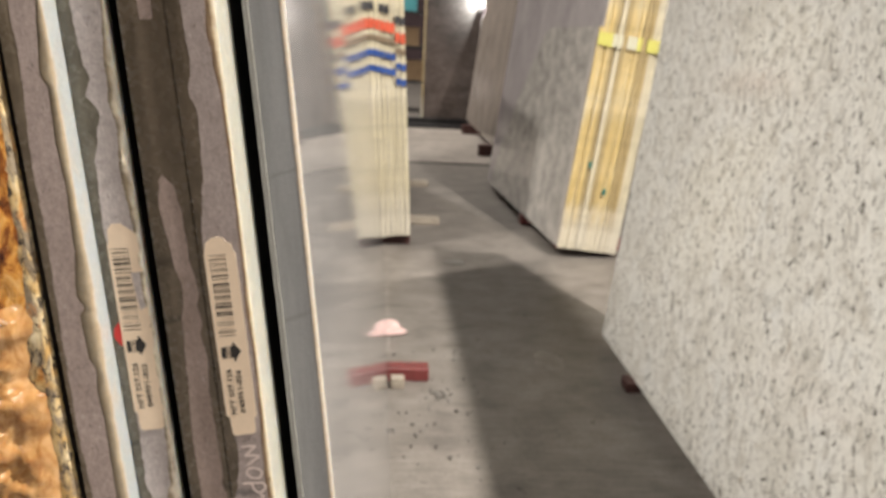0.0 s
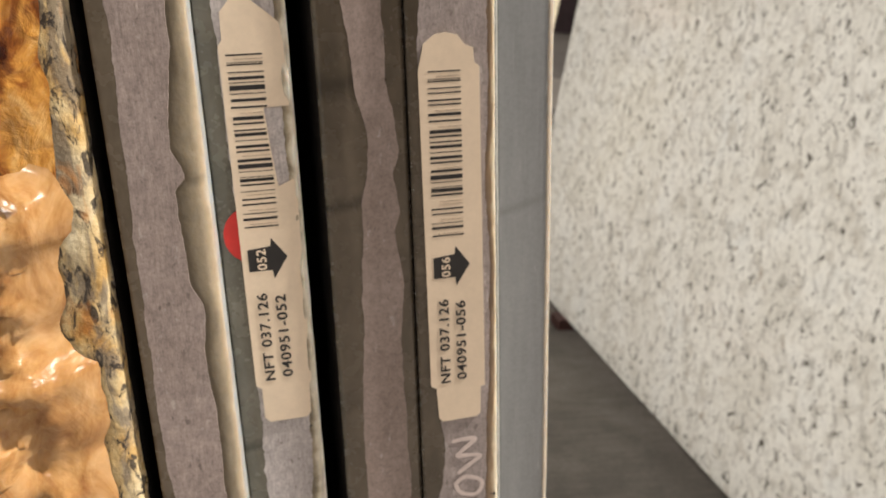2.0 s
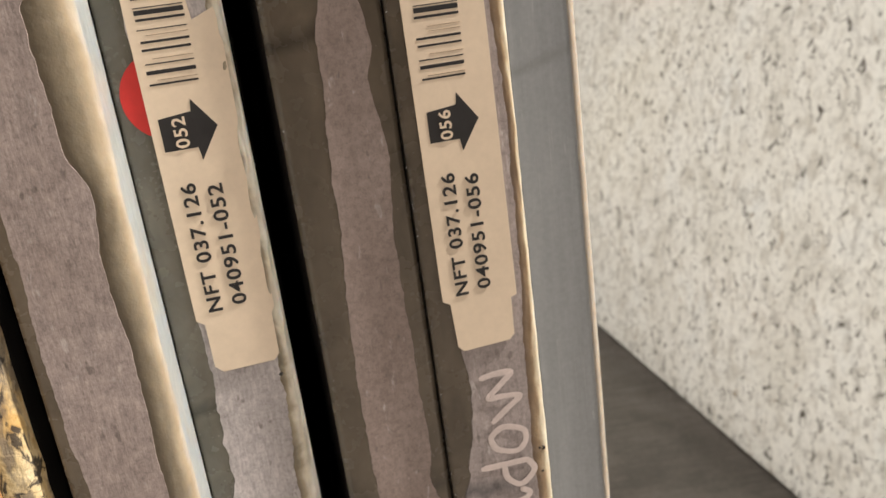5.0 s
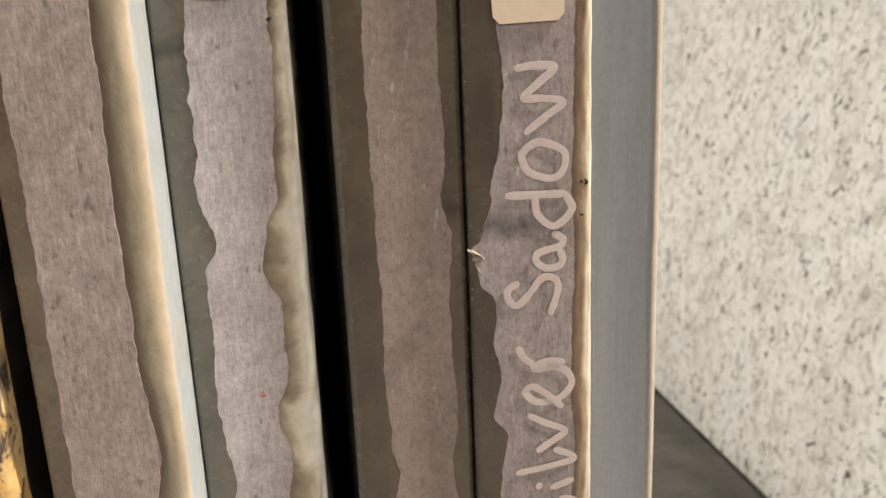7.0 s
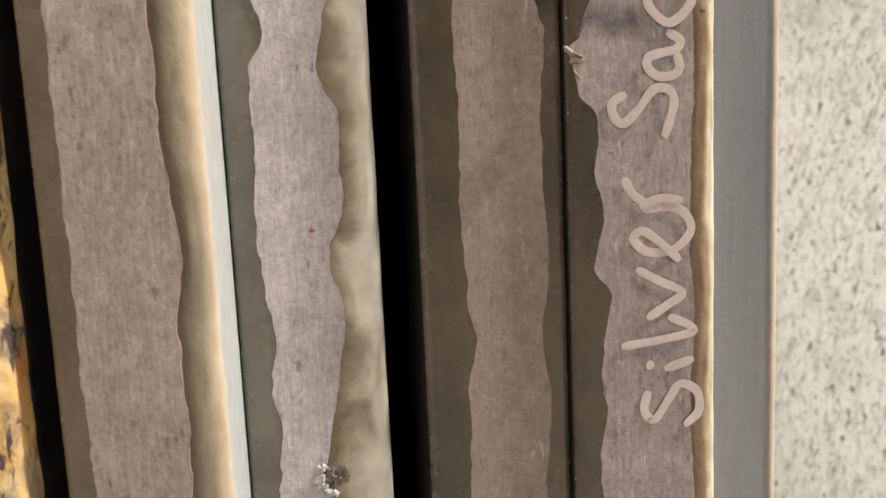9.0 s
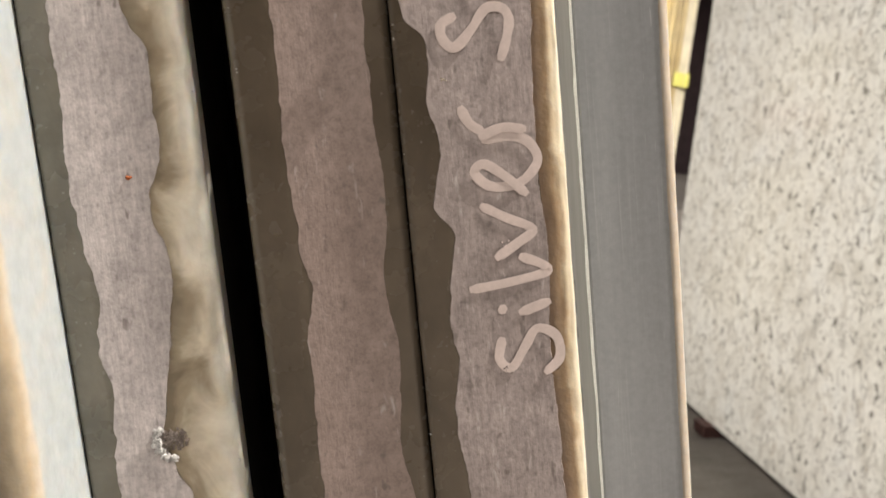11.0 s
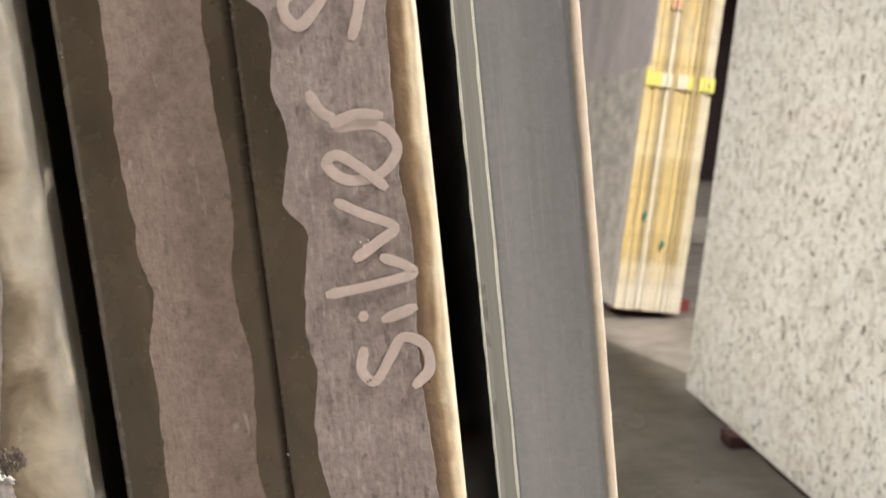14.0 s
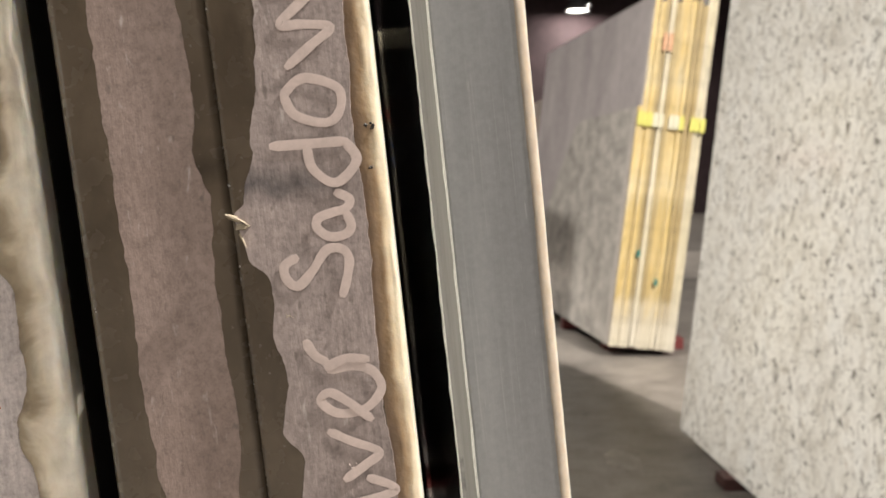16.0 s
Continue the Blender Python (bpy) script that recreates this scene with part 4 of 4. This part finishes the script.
for u, w, spread, count, seed, mat, label in ((0.0365, 1.0009, 0.0006, 7, 21, INK, "dried dark pool in the marker"), (0.0472, 0.9998, 0.0004, 5, 22, INK, "dried dark pool in the marker"),
                                              (0.0291, 1.0585, 0.0011, 9, 23, SHARD, "small dull bruise in the stone"), (0.0386, 1.0262, 0.0009, 9, 24, MARKER, "small pale bruise in the stone")):
    part("bruise", crumbs(u, w, F_D - 0.00042, spread, count, seed, 0.0002), mat, face_d, label)
part("rust_spot", crumbs(-0.0325, 1.0455, F_B - 0.0004, 0.0006, 6, 7, 0.0005), RUST, face_b, "small rust spot")

def edge_glints(u, y, lo, hi, count, seed, size):
    """Small white grains along a slab's long arris, standing in for its glints."""
    rnd = random.Random(seed)
    bm = bmesh.new()
    for _ in range(count):
        r = size * rnd.uniform(0.4, 1.3)
        m = Matrix.Translation((u + rnd.gauss(0, 0.0003), y + rnd.uniform(0, 0.0006), rnd.uniform(lo, hi))) @ Euler((rnd.random() * 3, rnd.random() * 3, 0)).to_matrix().to_4x4()
        bmesh.ops.create_icosphere(bm, subdivisions=1, radius=r, matrix=m @ Matrix.Diagonal((1, 0.6, 1.5, 1)))
    return bm


for owner, at, u, y, seed in ((slab_c, at_c, -0.0092, F_C + 0.0004, 1), (slab_b, at_b, -0.0194, F_B + 0.0025, 2), (slab_d, at_d, 0.0514, F_D + 0.0008, 3), (slab_d, at_d, 0.0206, F_D + 0.0003, 4)):
    part("edge_glint", edge_glints(u, y, 0.95, 1.42, 46, seed, 0.0002), CHIP_GLINT, owner, "tiny white specks standing in for glints", at=at)

# ---- what carries the near stack ----
def timber(name, x0, x1, y0, y1, z0, z1, mat, label, seed, group="bearer timbers"):
    return solo(name, rough_box(x0, x1, y0, y1, z0, z1, 0.04, 0.0015, seed), mat, Matrix(), label, "timber", group)


timber("bearer_timber", -0.45, 0.255, 3.24, 3.32, 0.0, 0.055, WOOD_RED, "red painted bearer timber under the marble slabs", 1)
timber("bearer_timber", -0.45, 0.085, 0.95, 1.05, 0.0, 0.055, WOOD_RED, "red painted bearer timber under the marble slabs", 2)
timber("wood_block", 0.096, 0.152, 3.16, 3.21, 0.0, 0.045, WOOD_PALE, "small pale wood block on the floor", 3, "wood blocks")
bm = bmesh.new()
bmesh.ops.create_uvsphere(bm, u_segments=20, v_segments=12, radius=1, matrix=Matrix.Translation((0.105, 3.83, 0.0)) @ Matrix.Diagonal((0.055, 0.04, 0.06, 1)))
bmesh.ops.create_uvsphere(bm, u_segments=20, v_segments=8, radius=1, matrix=Matrix.Translation((0.112, 3.80, 0.012)) @ Matrix.Diagonal((0.075, 0.05, 0.010, 1)))
bmesh.ops.bisect_plane(bm, geom=bm.verts[:] + bm.edges[:] + bm.faces[:], plane_co=(0, 0, 0.002), plane_no=(0, 0, -1), clear_outer=True)
solo("foam_lump", bm, PINK, Matrix(), "pink rounded foam lump on the floor by the slabs", "foam", shade=True)

# ---- the white granite slab across the aisle ----
AISLE = pose(1.114, 3.73, 0.045, 0, 5.0, -0.4)
gran = thing("granite_slab", AISLE, "white granite slab with dark flecks leaning on edge", "stone slab")
part("slab_body", box(0.0, 0.03, -3.3, 0.0, 0.0, 1.9, bevel=0.002), GRANITE, gran, "polished speckled face")
# unseen slabs added to stop lamp light coming through under the front slab
for i in range(1, 9):
    far_end = -0.01 * (i % 3)
    back = thing("granite_slab", AISLE @ Matrix.Translation((0.032 * i, far_end, 0)), "unseen granite slab, added to block light behind the front one", "stone slab", "white granite stack")
    part("slab_body", box(0.0, 0.03, -3.2 - far_end, -0.03, 0.0, 1.86, bevel=0.002), GRANITE, back)
for i, (y, mat) in enumerate(((3.16, WOOD_DARK), (1.3, WOOD_RED))):
    timber("bearer_timber", 1.075 if i == 0 else 1.1, 1.75, y, y + 0.09, 0.0, 0.045, mat, "dark red bearer timber under the granite slab", 10 + i)

# ---- stacks of slabs further down the aisle ----
def cut_slab(x0, x1, outline):
    """A slab with an irregular outline in (length, height)."""
    bm = bmesh.new()
    a, b = ([bm.verts.new((x, y, z)) for y, z in outline] for x in (x0, x1))
    bm.faces.new(a)
    bm.faces.new(b[::-1])
    for i in range(len(outline)):
        k = (i + 1) % len(outline)
        bm.faces.new((a[i], b[i], b[k], a[k]))
    return bm


def slab_stack(m, count, thick, length, height, edges, face, label, group, seed, second=None, outline=()):
    """Slabs on edge side by side; each has its own stone body and a resin-stained end."""
    rnd = random.Random(seed)
    out, u = [], 0.0
    for i in range(count):
        t = thing("stone_slab", m @ Matrix.Translation((u, 0, 0)), label, "stone slab", group)
        dy, dz = rnd.uniform(-0.012, 0.012), rnd.uniform(-0.01, 0.0)
        h = height + rnd.uniform(-0.05, 0.05)
        far = length + rnd.uniform(-0.1, 0.1)
        if i == 0 and outline:
            h = outline[-1][1]
            part("slab_body", cut_slab(0.001, thick - 0.001, [(max(y, 0.012 + dy), z) for y, z in outline]), face, t)
        else:
            part("slab_body", box(0.001, thick - 0.001, 0.012 + dy, far, dz, h, bevel=0.001), face if i == 0 else second if second and i == 1 else STONE_BACK, t)
        part("slab_edge", rough_box(0.0012, thick - 0.0012, dy, 0.0125 + dy, dz + 0.001, h - 0.002, 0.06, 0.0012, seed + i, 0.0015), rnd.choice(edges), t, "resin-stained edge")
        out.append(t)
        u += thick + rnd.choice((0.0, 0.001, 0.003))
    return out


P_BASE = pose(1.206, 5.25, 0.08, 0, 6.0, 4)
P = slab_stack(P_BASE, 13, 0.031, 2.55, 2.06, (EDGE_YELLOW, EDGE_YELLOW, EDGE_CREAM, EDGE_OLIVE), GREY_SLAB, "stone slab on edge with a yellow resin-stained end", "yellow-edged slab stack", 21, LILAC_SLAB, [(0.0, 0.0), (2.24, 0.0), (2.2, 0.14), (1.72, 0.83), (1.25, 1.35), (1.1, 1.39), (0.0, 1.41)])
Q_BASE = pose(-0.22, 5.42, 0.05, 0, -4.0, 0)
Q = slab_stack(Q_BASE, 15, 0.031, 2.6, 1.85, (EDGE_CREAM,), STONE_BACK, "stone slab on edge with a cream resin edge", "cream-edged slab stack", 33)
part("rim_film", box(-0.003, 0.0005, 0.016, 0.05, 1.42, 1.98, bevel=0.001), PALE_RIM, P[1], "pale unpolished rim")
part("rim_film", box(-0.003, 0.0005, 0.016, 0.071, 0.002, 1.39, bevel=0.001), PALE_RIM, P[0], "pale unpolished rim")
for y, mat in ((5.5, WOOD_RED), (6.2, WOOD_RED), (7.2, WOOD_DARK)):
    timber("bearer_timber", 1.13 if y > 6 else 1.25, 1.75, y, y + 0.1, 0.0, 0.072, mat, "red bearer timber under the yellow-edged slabs", int(y * 10))
for y in (5.5, 6.1, 7.6):
    timber("bearer_timber", -0.5, 0.26 if y < 6 else 0.5, y, y + 0.1, 0.0, 0.05, WOOD_DARK if y < 6 else WOOD_PALE, "grey bearer timber under the cream-edged slabs", int(y * 10) + 1)

# far slabs that close the aisle
FAR = pose(0.66, 12.4, 0.13, -8, 0, 0)
far = thing("stone_slab", FAR, "dark brown veined marble slab leaning at the aisle's end", "stone slab")
part("slab_body", box(0.03, 2.2, 0.0, 0.03, 0.0, 1.9, bevel=0.003), BROWN_SLAB, far)
part("slab_edge", rough_box(0.0, 0.03, -0.004, 0.032, 0.0, 1.9, 0.1, 0.001, 81), EDGE_OLIVE, far, "dull resin edge")
timber("rack_rail", -0.6, 3.2, 12.12, 12.19, 0.0, 0.06, BLACK, "black steel rail of a slab rack", 71, "rack rails")
timber("rack_rail", -0.6, 3.2, 12.40, 12.47, 0.0, 0.125, BLACK, "black steel rail of a slab rack", 72, "rack rails")
SIDE = pose(1.37, 8.0, 0.14, 0, 6, 0.8)
for du, y0, length, mat, colour in ((0.0, 0.35, 3.9, BEIGE_SLAB, "beige"), (0.032, 0.0, 4.2, GREEN_SLAB, "grey-green")):
    t = thing("stone_slab", SIDE @ Matrix.Translation((du, y0, 0)), "polished " + colour + " marble slab leaning on edge", "stone slab", "far slab stack")
    part("slab_body", box(0.0, 0.03, 0, length, 0, 1.75, bevel=0.002), mat, t)
for y in (9.6, 11.6):
    timber("bearer_timber", 1.2, 1.9, y, y + 0.13, 0.0, 0.135, WOOD_DARK, "dark bearer timber under the far slabs", int(y * 7))
rack = thing("storage_rack", pose(0.1, 14.2, 0), "dark steel storage rack with boxes behind the slabs", "rack")
for x in (-0.9, 0.9):
    for y in (0.0, 0.5):
        part("post", box(x - 0.03, x + 0.03, y - 0.03, y + 0.03, 0, 2.2, bevel=0.004), BLACK, rack)
for z in (0.5, 1.05, 1.6):
    part("shelf", box(-0.9, 0.9, -0.02, 0.52, z, z + 0.04, bevel=0.004), BLACK, rack)
for x, w, h, z, mat, label in ((0.35, 0.34, 0.26, 1.64, TEAL, "teal plastic box on a storage rack"), (0.0, 0.3, 0.22, 1.64, TAPE_W, "white carton on a storage rack"), (0.45, 0.4, 0.3, 0.54, CARTON, "brown carton on a storage rack"), (0.4, 0.36, 0.28, 1.09, CARTON, "brown carton on a storage rack")):
    b = thing("storage_box", pose(0.1 + x, 14.24, z), label, "box", "boxes on the rack")
    part("body", rough_box(-w / 2, w / 2, 0, 0.36, 0, h, 0.1, 0.002, 90), mat, b)
    part("lid", box(-w / 2 - 0.006, w / 2 + 0.006, -0.006, 0.366, h, h + 0.02, bevel=0.004), mat, b)


# paint marks and tape on the ends of the two stacks
def end_mark(t, u0, u1, z0, z1, mat, name, label):
    part(name, box(u0, u1, -0.0165, -0.0125, z0, z1), mat, t, label)


for i, t in enumerate(Q):
    drop = 0.008 * max(0, i - 8) + (0.05 if i > 12 else 0)
    for z, h, key in ((1.44, 0.05, "black"), (1.33, 0.06, "red"), (1.26, 0.035, "brown"), (1.165, 0.04, "blue"), (1.07, 0.04, "blue")):
        if i > 4 and not (key == "black" and i % 3 == 0):
            end_mark(t, 0.002, 0.029, z - drop, z - drop + h, PAINTS[key], "paint_mark", key + " paint mark")
for i, t in enumerate(P):
    if i in (0, 1, 2, 3, 4, 6, 7, 8, 10, 11, 12):
        end_mark(t, 0.002, 0.030, 1.30, 1.38, TAPE_W if i in (3, 4, 6, 7) else TAPE_Y, "tape", "yellow and white marking tape")
    if i in (3, 7):
        end_mark(t, 0.004, 0.026, 0.66 - 0.04 * i, 0.70 - 0.04 * i, PAINTS["green"], "paint_mark", "green paint mark")
    if i in (3, 4):
        end_mark(t, 0.004, 0.026, 1.74, 1.84, FADED_RED, "paint_mark", "faded red paint mark")


# dried splashes and scuffs on the floor
def splash(x, y, rx, ry, seed, mat, label):
    bm = bmesh.new()
    ring = [bm.verts.new((x + rx * math.cos(a) * (1 + 0.45 * wob(a, seed, 0.9)), y + ry * math.sin(a) * (1 + 0.45 * wob(a, seed + 3, 0.9)), 0.0062)) for a in (6.2832 * k / 28 for k in range(28))]
    bm.faces.new(ring)
    low = [bm.verts.new((x + (v.co.x - x) * 1.3, y + (v.co.y - y) * 1.3, -0.004)) for v in ring]
    for i in range(28):
        bm.faces.new((ring[i], low[i], low[(i + 1) % 28], ring[(i + 1) % 28]))
    solo("floor_stain", bm, mat, Matrix(), label, "stain", "floor stains", kind="structure")


splash(0.81, 3.49, 0.055, 0.11, 3, SPLASH, "pale dried splash on the concrete floor")
splash(0.52, 5.08, 0.06, 0.05, 5, STONE_BACK, "dark scuff on the concrete floor")

# grit and crumbs swept against the slabs
def floor_crumbs():
    rnd = random.Random(77)
    bm = bmesh.new()
    for _ in range(150):
        x, y = 0.1 + 0.42 * rnd.random() ** 1.5, rnd.uniform(1.6, 3.6)
        r = 0.0025 + 0.009 * rnd.random() ** 3
        m = Matrix.Translation((x, y, r * 0.4)) @ Euler((rnd.random() * 3, rnd.random() * 3, rnd.random() * 3)).to_matrix().to_4x4() @ Matrix.Diagonal((1.3, 0.9, 0.6, 1))
        bmesh.ops.create_icosphere(bm, subdivisions=1, radius=r, matrix=m)
    for _ in range(26):
        r = rnd.uniform(0.004, 0.012)
        m = Matrix.Translation((0.287 + rnd.gauss(0, 0.022), 3.1 + rnd.gauss(0, 0.03), r * 0.4)) @ Euler((rnd.random() * 3, 0, rnd.random() * 3)).to_matrix().to_4x4() @ Matrix.Diagonal((1.4, 0.8, 0.5, 1))
        bmesh.ops.create_icosphere(bm, subdivisions=1, radius=r, matrix=m)
    return bm


solo("floor_crumbs", floor_crumbs(), STONE_BACK, Matrix(), "dark crumbs and stone grit on the concrete", "grit", kind="stuff")
